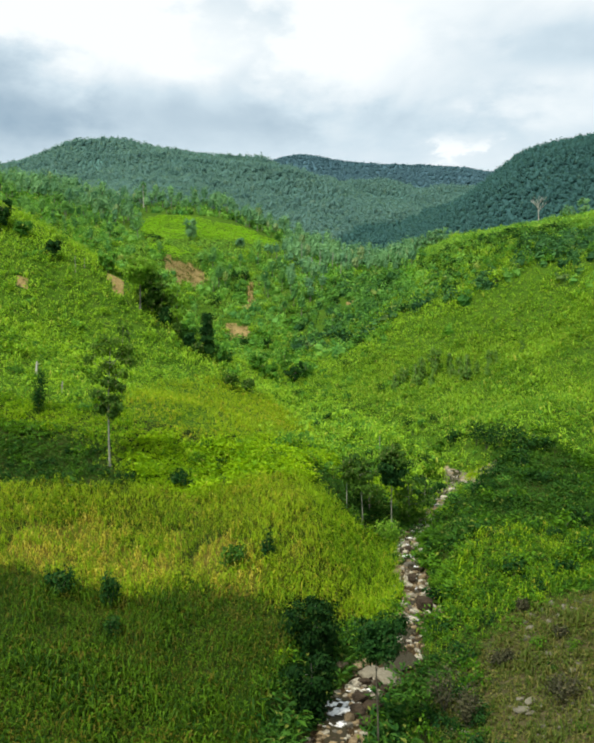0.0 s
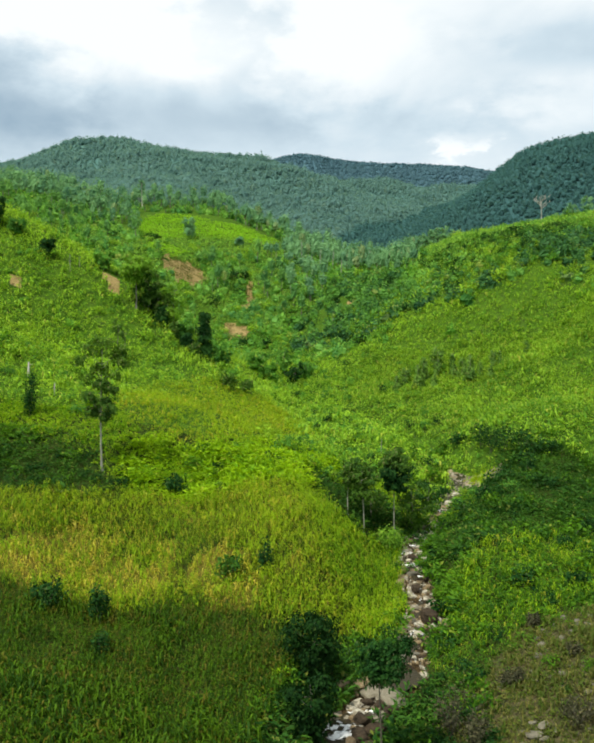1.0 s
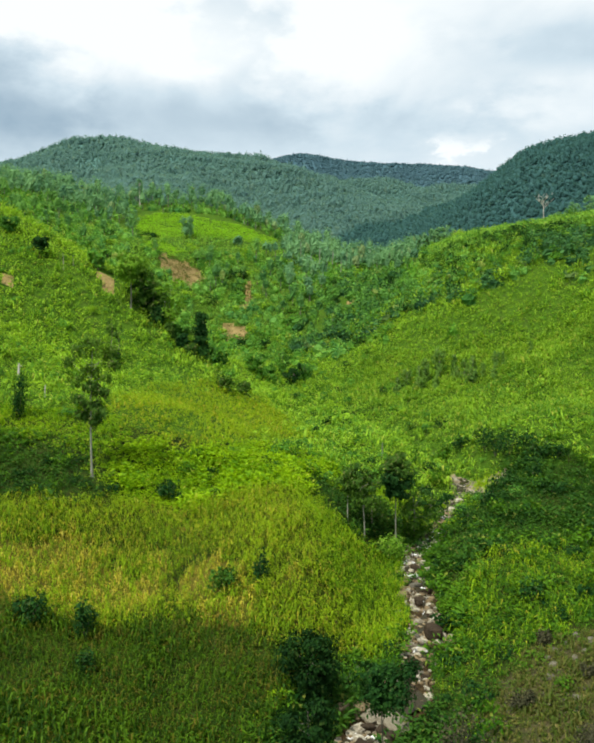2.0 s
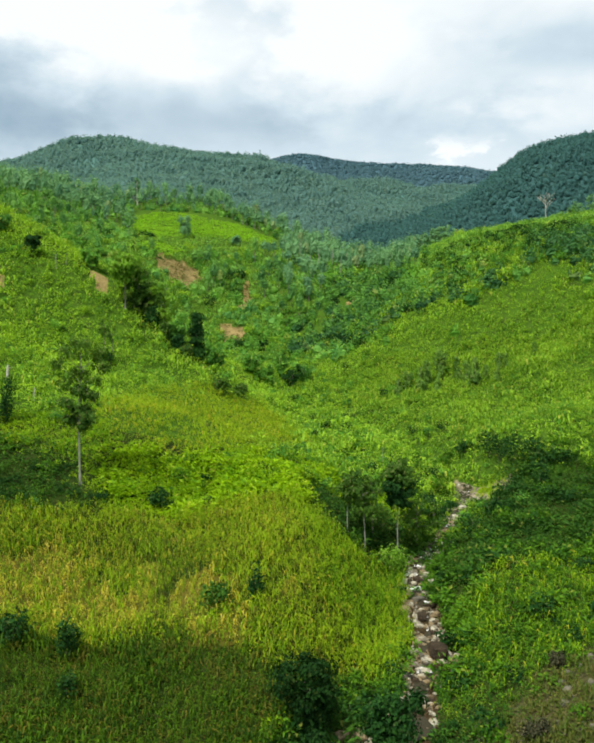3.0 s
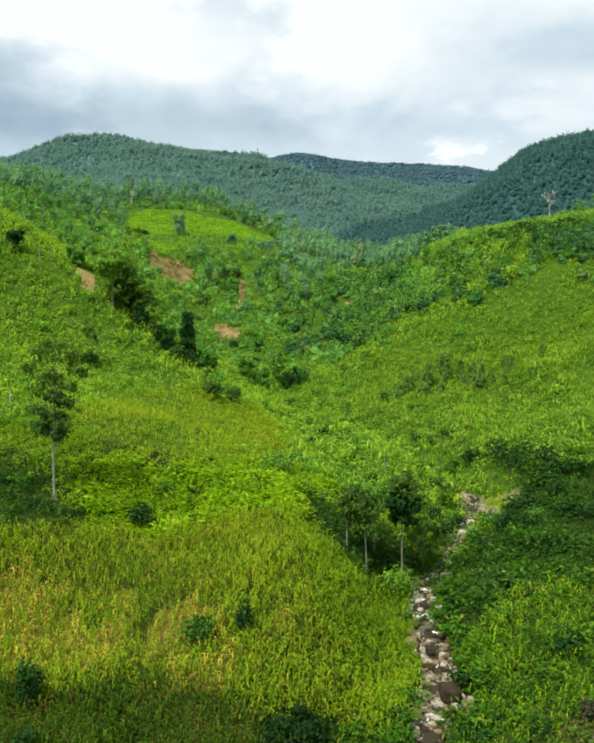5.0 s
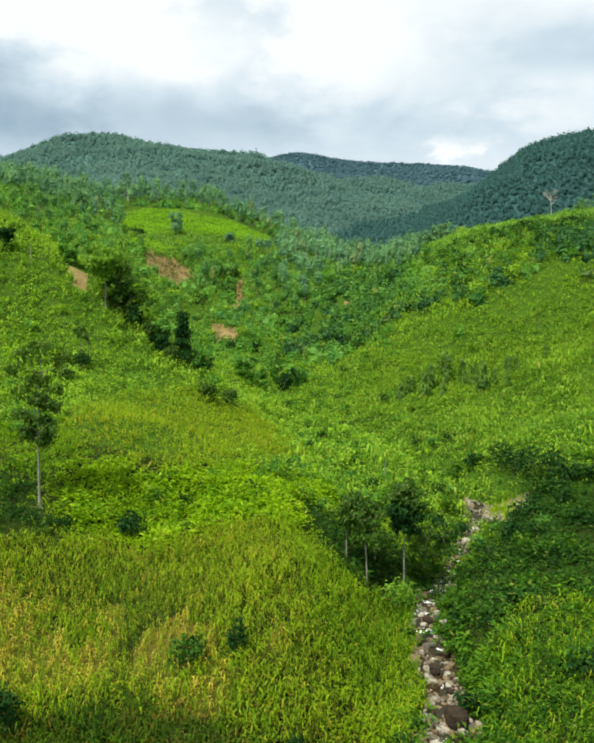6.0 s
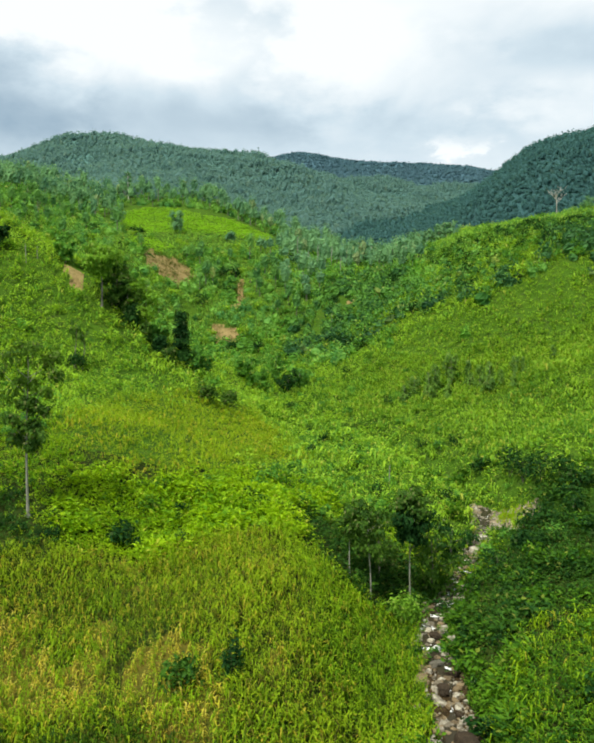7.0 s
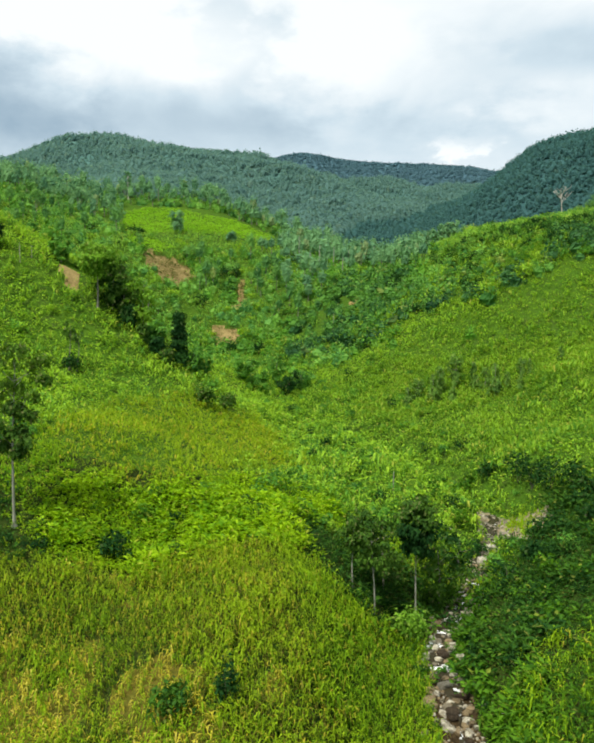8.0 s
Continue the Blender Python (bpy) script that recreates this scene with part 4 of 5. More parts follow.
def tree(name, label, x, y, h, blobs, leaf_size, leaf_mat, bark=None, girth=0.22, bend=0.3, group="", flare=1.6, z=None, limb_from=0.45, sink=0.2, top_mat=None, top_from=0.0):
    """A tree: a tapered trunk with a bend and a flared foot, a limb to each clump of leaves, and the crown. Blobs: x, y, z as shares of the height's metres."""
    e = stand(name, x, y, label, "tree", group, sink, z)
    bark = bark or BARK
    a = random.uniform(0, 6.3)

    def axis(t):
        return Vector((bend * math.sin(3.0 * t + a) * t, bend * math.cos(2.3 * t + a) * t, h * t))

    ts = [0, 0.03, 0.08, 0.2, 0.35, 0.5, 0.65, 0.8, 0.92]
    s = Shape()
    s.tube([axis(t) for t in ts], [girth * (flare if t == 0 else 1.25 if t == 0.03 else 1 - 0.85 * t) for t in ts], 9)
    put("trunk", s.mesh("trunk", [bark], True), e)
    for bx, by, bz, br, n in blobs:
        t0 = max(limb_from, min(0.88, bz / h - 0.12))
        p, q = axis(t0), Vector((bx, by, bz))
        if (q - p).length < 0.4:
            q = q + Vector((0.3, 0.2, 0.3))
        m = p.lerp(q, 0.5) + Vector((random.uniform(-0.2, 0.2), random.uniform(-0.2, 0.2), -0.1 * (q - p).length))
        s = Shape()
        s.tube([p, m, q], [girth * 0.32, girth * 0.2, girth * 0.06], 5)
        limb = put("limb", s.mesh("limb", [bark], True), e)
        if leaf_mat:
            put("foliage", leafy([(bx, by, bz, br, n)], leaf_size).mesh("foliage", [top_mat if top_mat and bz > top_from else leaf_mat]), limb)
    return e


def bush(name, label, x, y, rx, rz, n, size, mat, group="", lobes=6, z=None, sink=0.1):
    """A bush: a few stems and its foliage."""
    e = stand(name, x, y, label, "bush", group, sink, z)
    for k in range(3):
        a = 2.1 * k + random.uniform(-0.4, 0.4)
        s = Shape()
        s.tube([(0.05 * math.cos(a), 0.05 * math.sin(a), -0.1), (0.2 * rx * math.cos(a), 0.2 * rx * math.sin(a), rz * 0.4), (0.4 * rx * math.cos(a), 0.4 * rx * math.sin(a), rz * 0.75)], [0.05, 0.04, 0.02], 5)
        put("stem", s.mesh("stem", [TWIG], True), e)
    put("foliage", dome(n, rx, rz, size, 0, lobes, core=0.35).mesh("foliage", [mat]), e)
    return e


def spray(h, w, clumps, n, low=0.35, narrow=0.6):
    """Clumps for a crown between a low share of the height and the top."""
    out = []
    for k in range(clumps):
        t = low + (0.97 - low) * (k + random.uniform(0.2, 0.8)) / clumps
        a = 2.4 * k + random.uniform(-0.4, 0.4)
        q = w * random.uniform(0.25, narrow) * math.sin(math.pi * min(1, 0.25 + 0.75 * (1 - (t - low) / (1 - low))))
        out.append((q * math.cos(a), q * math.sin(a), h * t, w * random.uniform(0.38, 0.55), n))
    return out


def bare_branches(e, h, spread_r, n, mat, girth=0.05):
    for k in range(n):
        a = 6.283 * k / n + random.uniform(-0.3, 0.3)
        tip = Vector((spread_r * math.cos(a) * random.uniform(0.5, 1), spread_r * math.sin(a) * random.uniform(0.5, 1), h * random.uniform(0.75, 1.05)))
        s = Shape()
        foot = Vector((0, 0, 0))
        midp = foot.lerp(tip, 0.5) + Vector((random.uniform(-0.15, 0.15), random.uniform(-0.15, 0.15), 0.1)) * spread_r
        s.tube([foot, midp, tip], [girth, girth * 0.6, girth * 0.15], 4)
        for j in range(4):
            f = midp.lerp(tip, 0.25 * j)
            s.tube([f, f + Vector((random.uniform(-1, 1), random.uniform(-1, 1), random.uniform(0.2, 1))) * spread_r * 0.3], [girth * 0.35, girth * 0.08], 3)
        put("branch", s.mesh("branch", [mat]), e)


# ---- the creek ----
def rock_shape(n, rough, seed, flat=1.0):
    """A stone from a cube whose faces are cut and pushed out to a worn, angular form."""
    bm = bmesh.new()
    bmesh.ops.create_cube(bm, size=1.2)
    bmesh.ops.subdivide_edges(bm, edges=bm.edges[:], cuts=n, use_grid_fill=True)
    off = Vector((seed * 3.7, seed * 1.9, seed * 2.3))
    for v in bm.verts:
        d = v.co.normalized()
        q = v.co.lerp(d * 0.8, 0.72)
        k = 1 + rough * (noise.noise(d * 1.1 + off) * 1.1 + 0.45 * noise.noise(d * 2.7 + off))
        v.co = Vector((q.x * k, q.y * k * 0.85, q.z * k * 0.75 * flat))
    return bm


def stone_mesh(name, seed, mat, cuts=3, rough=0.35, flat=1.0):
    bm = rock_shape(cuts, rough, seed, flat)
    me = bpy.data.meshes.new(name)
    bm.to_mesh(me)
    bm.free()
    me.materials.append(mat)
    me.polygons.foreach_set("use_smooth", np.full(len(me.polygons), False))
    return me


def small_stone(seed, slot=0):
    bm = rock_shape(1, 0.35, seed)
    s = Shape()
    s.v = [tuple(v.co) for v in bm.verts]
    s.f = [tuple(v.index for v in f.verts) for f in bm.faces]
    s.s = [slot] * len(s.f)
    bm.free()
    return s


run = np.concatenate([[0], np.cumsum(np.hypot(np.diff(CREEK[:, 0]), np.diff(CREEK[:, 1])))])


def along_creek(s):
    return np.array([np.interp(s, run, CREEK[:, k]) for k in range(3)])


FALLS = (62.8, 64.6, 66.0, 68.1, 82.5, 91.0, 94.0, 98.2, 101.0, 105.5, 108.0, 111.0, 114.2, 117.0, 119.5, 122.5, 126.0)    # how far up the valley the water breaks white
POOLS = ((73.6, 1.1), (99.5, 0.5), (112.5, 0.3))                                    # still stretches, and how much wider they are


def water_strip():
    """The creek's surface in small facets, white where it breaks over the falls."""
    across, rows = np.linspace(-1, 1, 11), []
    for s in np.arange(40, 212, 0.22):
        p, q = along_creek(s), along_creek(s + 0.5)
        d = Vector((q[0] - p[0], q[1] - p[1], 0)).normalized()
        side = Vector((d.y, -d.x, 0))
        pool = sum(more * math.exp(-((p[1] - at) / 2.0) ** 2) for at, more in POOLS)
        w = (0.62 - 0.3 * math.exp(-((p[1] - 88) / 9) ** 2)) + 0.22 * math.sin(s * 0.31) + 0.16 * math.sin(s * 0.83 + 1) + pool + 0.5 * math.exp(-((p[1] - 64.5) / 3) ** 2)
        shift = 0.35 * math.sin(s * 0.47 + 2) * (1 - min(1, pool)) + 0.9 * min(1, pool) - 0.5 * math.exp(-((p[1] - 64.5) / 2.5) ** 2)
        near = min(abs(p[1] - f) for f in FALLS)
        c = Vector(p) + side * shift + Vector((0, 0, 0.18 + 0.12 * math.exp(-(near / 0.7) ** 2) + 0.12 * min(1, pool)))
        rows.append([c + side * w * k for k in across])
    pts = np.array(rows)
    n, m = pts.shape[:2]
    flat = pts.reshape(-1, 3)
    breaks = np.min(np.abs(flat[:, 1:2] - np.array(FALLS)), 1)
    churn = ripple(flat[:, 0], flat[:, 1], 0.7, 61) + 0.7 * ripple(flat[:, 0], flat[:, 1], 0.3, 62)
    flat[:, 2] += 0.05 * churn * np.exp(-(breaks / 1.5) ** 2)
    idx = np.arange(n * m).reshape(n, m)
    quads = np.stack([idx[:-1, :-1], idx[:-1, 1:], idx[1:, 1:], idx[1:, :-1]], -1).reshape(-1, 4)
    white = (np.exp(-(breaks / 0.9) ** 2) + 0.6 * churn > 0.86)[quads[:, 0]]
    return mesh_from("water", flat, quads, [WATER, FOAM], white.astype(int), True)


tagged(put("water", water_strip()), "brown shallow creek water breaking into white foam", "water", kind="structure")

stone_kinds = [stone_mesh("boulder", k + 1, (DARK_STONE, STONE, TAN_STONE, STONE)[k % 4], 3, 0.35, 0.8 if k % 3 else 0.55) for k in range(10)]
srng = np.random.default_rng(21)
count = 0
far_stones = []
for s in np.arange(117, 204, 0.9):
    for j in range(7 if 139 < s < 162 else 3):
        side = srng.normal(0, 1.0)
        p, q = along_creek(s + srng.uniform(-0.4, 0.4)), along_creek(s + 1)
        d = Vector((q[0] - p[0], q[1] - p[1], 0)).normalized()
        wide = (1.35 if 139 < s < 162 else 0.95) + 1.2 * math.exp(-((p[1] - 136) / 6) ** 2)
        bx, by = p[0] + d.y * side * wide, p[1] - d.x * side * wide
        big = float(np.clip(srng.lognormal(-0.85, 0.6), 0.18, 1.4))
        if s > 165:    # upstream, where the stones are too far off to pick apart
            far_stones.append((bx, by, big))
            continue
        if by < 67 or s > 139:
            big *= 0.62
        if math.hypot((bx - 9.3) / 1.9, (by - 72.6) / 3.2) < 1:    # the still pool and its slab
            continue
        e = new("boulder", stone_kinds[srng.integers(0, 10) if by > 67 else 4 * srng.integers(0, 3)])
        z = float(ground_height(bx, by)[0])
        e.matrix_basis = Matrix.LocRotScale((bx, by, z + 0.12 * big), Euler((srng.uniform(-0.3, 0.3), srng.uniform(-0.3, 0.3), srng.uniform(0, 6.3))), (big * srng.uniform(0.9, 1.5), big, big * srng.uniform(0.7, 1.2)))
        tagged(e, "tan and grey boulder lying in the stony creek bed" if e.data.materials[0] == STONE else "rusty tan boulder lying in the creek bed" if e.data.materials[0] == TAN_STONE else "dark wet boulder lying in the creek", "boulder", "boulders in the creek")
        count += 1
far_stones = np.array(far_stones)
scatter("creek_boulders", [small_stone(30 + q) for q in range(8)], far_stones[:, 0], far_stones[:, 1], far_stones[:, 2] * 0.8, [STONE], -0.1, 0.1, "cream and brown boulders in the upper creek bed", "boulders")
# the great boulder, the slabs beside the pool, and the dark stones of the cascade
for bx, by, sx, sy, sz, mat, words in ((14.3, 85.3, 1.45, 1.4, 1.6, DARK_STONE, "large dark brown rounded boulder beside the creek"), (8.5, 70.1, 2.1, 1.9, 0.65, PALE_STONE, "pale flat rock slab below the creek's pool"),
                                       (6.9, 71.2, 1.6, 1.3, 0.6, PALE_STONE, "pale rock slab beside the creek's pool"), (4.0, 71.3, 1.3, 1.1, 0.9, TAN_STONE, "rusty tan boulder on the creek's bank"), (5.3, 72.2, 1.5, 1.0, 0.9, TAN_STONE, "rusty tan boulder on the creek's bank"),
                                       (6.6, 72.9, 1.3, 0.9, 0.8, TAN_STONE, "rusty tan boulder beside the creek's pool"), (7.4, 75.6, 1.0, 0.8, 0.8, STONE, "grey boulder above the creek's pool"), (9.0, 76.6, 1.1, 0.7, 0.7, STONE, "grey boulder above the creek's pool"),
                                       (6.2, 69.2, 0.8, 0.7, 0.7, DARK_STONE, "dark wet boulder at the cascade's head"), (7.2, 68.9, 0.8, 0.6, 0.7, DARK_STONE, "dark wet boulder at the cascade's head"),
                                       (5.6, 66.6, 1.2, 1.0, 0.9, DARK_STONE, "dark brown wet boulder in the cascade"), (6.6, 65.2, 1.4, 1.2, 1.0, DARK_STONE, "dark brown wet boulder in the cascade"), (5.1, 64.4, 1.1, 1.0, 0.9, DARK_STONE, "dark brown wet boulder in the cascade"),
                                       (4.4, 63.6, 0.8, 0.7, 0.7, TAN_STONE, "rusty tan boulder in the cascade"), (7.0, 66.9, 1.0, 0.8, 0.7, PALE_STONE, "pale rock beside the cascade"), (5.9, 63.0, 1.0, 0.9, 0.7, DARK_STONE, "dark brown wet boulder in the cascade"),
                                       (14.2, 94.0, 0.9, 0.8, 0.7, DARK_STONE, "dark brown boulder in the creek"), (15.2, 103.5, 0.8, 0.9, 0.6, DARK_STONE, "dark wet boulder in the creek")):
    e = new("boulder", stone_mesh("boulder", int(bx * 7), mat, 4, 0.2 if by == 85.3 else 0.36, 0.9))
    e.matrix_basis = Matrix.LocRotScale((bx, by, float(ground_height(bx, by)[0]) + 0.4 * sz), Euler((0.05, -0.08, bx)), (sx, sy, sz))
    tagged(e, words, "boulder")
for bx, by, big in ((14.9, 64.6, 0.6), (15.6, 66.2, 0.55), (17.8, 62.6, 0.5), (20.1, 61.7, 0.55), (18.7, 63.3, 0.5), (17.4, 61.4, 0.5), (15.3, 65.2, 0.8), (18.4, 61.8, 1.0), (19.4, 62.6, 0.9), (15.1, 67.3, 0.7), (15.9, 64.4, 0.6), (19.0, 61.2, 0.6), (26.4, 75.0, 0.8), (28.0, 75.6, 0.7), (27.2, 73.9, 0.5), (22.0, 66.4, 0.35), (20.6, 68.2, 0.35), (16.9, 69.9, 0.4)):
    e = new("flat_stone", stone_mesh("flat_stone", int(bx * 9), GREY_STONE, 3, 0.3, 0.45))
    e.matrix_basis = Matrix.LocRotScale((bx, by, float(ground_height(bx, by)[0]) + 0.18 * big), Euler((0.1, -0.15, bx)), (big * 0.9, big * 0.65, big * 0.8))
    tagged(e, "flat grey stone lying on the dry slope", "stone", "flat stones on the slope")
x, y = places(0.4, 46, 152)
dist, _, _ = creek_at(x, y)
k = ((dist < 1.4) | (zones(x, y) == 10)) & (ripple(x, y, 1.3, 41) > -0.25) & (np.hypot((x - 9.3) / 1.9, (y - 72.6) / 3.2) > 1)
x, y = x[k], y[k]
upper = y > 126
cobbles = [small_stone(50 + q) for q in range(8)]
scatter("creek_stones", [small_stone(50 + q, q % 2) for q in range(8)], x[~upper], y[~upper], np.clip(rng.lognormal(-1.45, 0.55, (~upper).sum()), 0.08, 0.6), [STONE, TAN_STONE], -0.06, 0.1, "tan and brown cobbles along the creek bed", "stones")
scatter("creek_stones", cobbles, x[upper], y[upper], np.clip(rng.lognormal(-1.6, 0.5, upper.sum()), 0.08, 0.5), [STONE], 0.0, 0.1, "cream gravel and cobbles where the creek bends", "stones")
x, y = places(0.8, 46, 80)
k = (zones(x, y) == 4) & (ripple(x, y, 2.4, 42) > 0.1) & (rng.uniform(0, 1, len(x)) < 0.6)
x, y = x[k], y[k]
scatter("field_stones", [small_stone(70 + q) for q in range(8)], x, y, np.clip(rng.lognormal(-1.5, 0.5, len(x)), 0.1, 0.6), [GREY_STONE], 0.02, 0.1, "grey stones strewn over the dry slope", "stones")

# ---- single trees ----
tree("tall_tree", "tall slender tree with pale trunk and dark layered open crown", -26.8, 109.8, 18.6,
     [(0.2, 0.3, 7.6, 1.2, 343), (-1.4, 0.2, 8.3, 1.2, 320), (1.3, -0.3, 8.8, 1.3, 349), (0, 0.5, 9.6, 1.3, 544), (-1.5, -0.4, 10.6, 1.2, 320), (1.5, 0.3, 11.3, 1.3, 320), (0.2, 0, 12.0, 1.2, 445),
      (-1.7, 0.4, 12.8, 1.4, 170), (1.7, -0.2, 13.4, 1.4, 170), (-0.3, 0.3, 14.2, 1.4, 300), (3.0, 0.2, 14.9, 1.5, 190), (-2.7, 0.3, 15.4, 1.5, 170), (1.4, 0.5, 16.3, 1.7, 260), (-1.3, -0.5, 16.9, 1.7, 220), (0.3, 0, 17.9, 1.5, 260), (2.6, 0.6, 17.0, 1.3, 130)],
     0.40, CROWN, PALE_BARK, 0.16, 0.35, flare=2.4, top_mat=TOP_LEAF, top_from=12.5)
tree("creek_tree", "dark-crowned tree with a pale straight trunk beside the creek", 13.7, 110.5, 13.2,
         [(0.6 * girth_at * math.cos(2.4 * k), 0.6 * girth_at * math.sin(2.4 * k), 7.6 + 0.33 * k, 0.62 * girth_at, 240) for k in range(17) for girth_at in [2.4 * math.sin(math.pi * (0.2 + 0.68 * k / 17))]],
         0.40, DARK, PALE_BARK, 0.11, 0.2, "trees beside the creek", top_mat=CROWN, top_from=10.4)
tree("creek_tree", "slender leaning tree with thin green crown beside the creek", 9.3, 108.6, 9.4, spray(9.4, 2.8, 10, 150, 0.52), 0.40, CROWN, PALE_BARK, 0.10, 0.5, "trees beside the creek")
tree("creek_tree", "thin young tree with sparse green crown beside the creek", 7.2, 109.8, 8.4, spray(8.4, 2.6, 9, 140, 0.5), 0.40, CROWN, PALE_BARK, 0.08, 0.3, "trees beside the creek")
tree("creek_tree", "dense dark green tree on the creek's bank", 16.6, 113.8, 7.2, spray(7.2, 4.4, 10, 110, 0.2, 0.7), 0.45, CROWN, BARK, 0.14, 0.3, "trees beside the creek")
tree("creek_tree", "dense dark green tree on the creek's bank", 10.9, 114.8, 7.0, spray(7.0, 4.6, 10, 110, 0.15, 0.7), 0.45, CROWN, BARK, 0.14, 0.3, "trees beside the creek")
tree("creek_tree", "dense dark green tree on the creek's bank", 20.4, 122.0, 5.6, spray(5.6, 3.6, 8, 100, 0.1, 0.7), 0.45, DARK, BARK, 0.12, 0.3, "trees beside the creek")
tree("young_tree", "thin bare-stemmed tree with a wispy dark green crown", 6.5, 60.3, 10.8, spray(10.8, 2.6, 14, 260, 0.70, 0.9), 0.30, DARK, TWIG, 0.09, 0.35, flare=1.3)
tree("leafy_tree", "dense round tree at the maize field's edge, cloud shade in its dark green", 1.6, 71.0, 6.3, spray(6.3, 3.3, 16, 230, 0.12, 0.65), 0.36, SHADE_TREE, BARK, 0.16, 0.2)
tree("leafy_tree", "dense tree beside the creek, cloud shade in its dark green", 1.2, 64.0, 5.4, spray(5.4, 2.6, 14, 200, 0.1, 0.6), 0.36, SHADE_TREE, BARK, 0.15, 0.2)
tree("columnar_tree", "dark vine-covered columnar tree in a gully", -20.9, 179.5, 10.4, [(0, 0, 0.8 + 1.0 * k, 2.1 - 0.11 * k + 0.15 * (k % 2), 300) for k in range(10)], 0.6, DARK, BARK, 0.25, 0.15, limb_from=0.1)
e = tree("dead_tree", "bare pale dead tree on the ridge", 106.0, 343.0, 12.5, [], 0.5, None, DEAD_WOOD, 0.24, 0.5, flare=1.3)
for k in range(9):
    a = 0.7 * k
    s = Shape()
    p = Vector((0, 0, 7.0 + 0.45 * k))
    q = p + Vector((3.2 * math.cos(a), 3.2 * math.sin(a), 3.6 - 0.2 * k))
    s.tube([p, p.lerp(q, 0.5) + Vector((0, 0, 0.3)), q], [0.10, 0.07, 0.03], 4)
    for j in range(4):
        f = p.lerp(q, 0.4 + 0.18 * j)
        s.tube([f, f + Vector((random.uniform(-1.4, 1.4), random.uniform(-1.4, 1.4), 1.3))], [0.06, 0.03], 3)
    put("branch", s.mesh("branch", [DEAD_WOOD]), e)
tree("tall_pale_tree", "tall pale-trunked tree above the clearing", -80.0, 408.0, 15.0, spray(15, 3.0, 8, 40, 0.5), 0.9, WOODS, DEAD_WOOD, 0.35, 0.3)


def post(name, label, x, y, h, r, mat, lean=0.1):
    e = stand(name, x, y, label, "dead tree", "", 0.1)
    s = Shape()
    s.tube([(0, 0, 0), (lean * 0.4, 0, h * 0.5), (lean, 0.03, h * 0.9), (lean + 0.05, 0.03, h)], [r * 1.3, r, r * 0.8, r * 0.3], 7)
    put("trunk", s.mesh("trunk", [mat], True), e)
    s = Shape()
    s.tube([(lean * 0.7, 0, h * 0.75), (lean + r * 3, 0.1, h * 0.85)], [r * 0.4, r * 0.15], 4)
    put("branch", s.mesh("branch", [mat]), e)


post("dead_stump", "broken white dead tree trunk on the weedy slope", -47.9, 142.0, 2.6, 0.20, DEAD_WOOD)
post("dead_stump", "short pale dead trunk on the weedy slope", -41.2, 135.2, 2.2, 0.10, DEAD_WOOD)
post("dead_pole", "thin pale dead trunk behind the creek's trees", 15.4, 143.5, 3.6, 0.06, PALE_BARK, 0.05)
for px_, py_, h_ in ((-52.5, 184.5, 4.0), (-50.9, 186.5, 2.6), (12.0, 262.0, 6.0), (15.0, 330.0, 9.0), (6.0, 318.0, 8.0), (9.5, 326.0, 9.0), (21.0, 334.0, 8.0), (25.0, 322.0, 7.0), (31.0, 336.0, 9.0), (2.0, 334.0, 10.0), (17.5, 312.0, 7.0), (36.0, 341.0, 8.0)):
    post("dead_pole", "thin pale dead trunk standing in green scrub", px_, py_, h_, 0.07 if py_ < 300 else 0.16, PALE_BARK, random.uniform(-0.3, 0.3))
e = stand("fallen_branch", 16.4, 110.4, "bare grey fallen branch leaning over the creek", "branch", "", 0.0)
s = Shape()
s.tube([(0, 0, 0.5), (0.9, -0.5, 0.55), (1.9, -1.2, 0.35), (2.9, -1.6, 0.1)], [0.09, 0.08, 0.06, 0.03], 6)
put("stem", s.mesh("stem", [PALE_BARK], True), e)
s = Shape()
s.tube([(0.9, -0.5, 0.55), (1.3, -0.2, 0.9), (1.5, 0.1, 1.0)], [0.04, 0.03, 0.01], 5)
put("twig", s.mesh("twig", [PALE_BARK], True), e)
for dx, ln in ((0, 0.5), (1.3, 0.9)):
    tree("slender_tree", "slender tree with a bare stem and wispy crown", -37.2 + dx, 164.0, 8.5 - dx, spray(8.5 - dx, 1.8, 5, 26, 0.66), 0.5, CROWN, BARK, 0.12, ln, "pair of slender trees")
bush("bush", "dark bush at the foot of two slender trees", -36.6, 163.5, 2.3, 2.6, 260, 0.5, DARK)

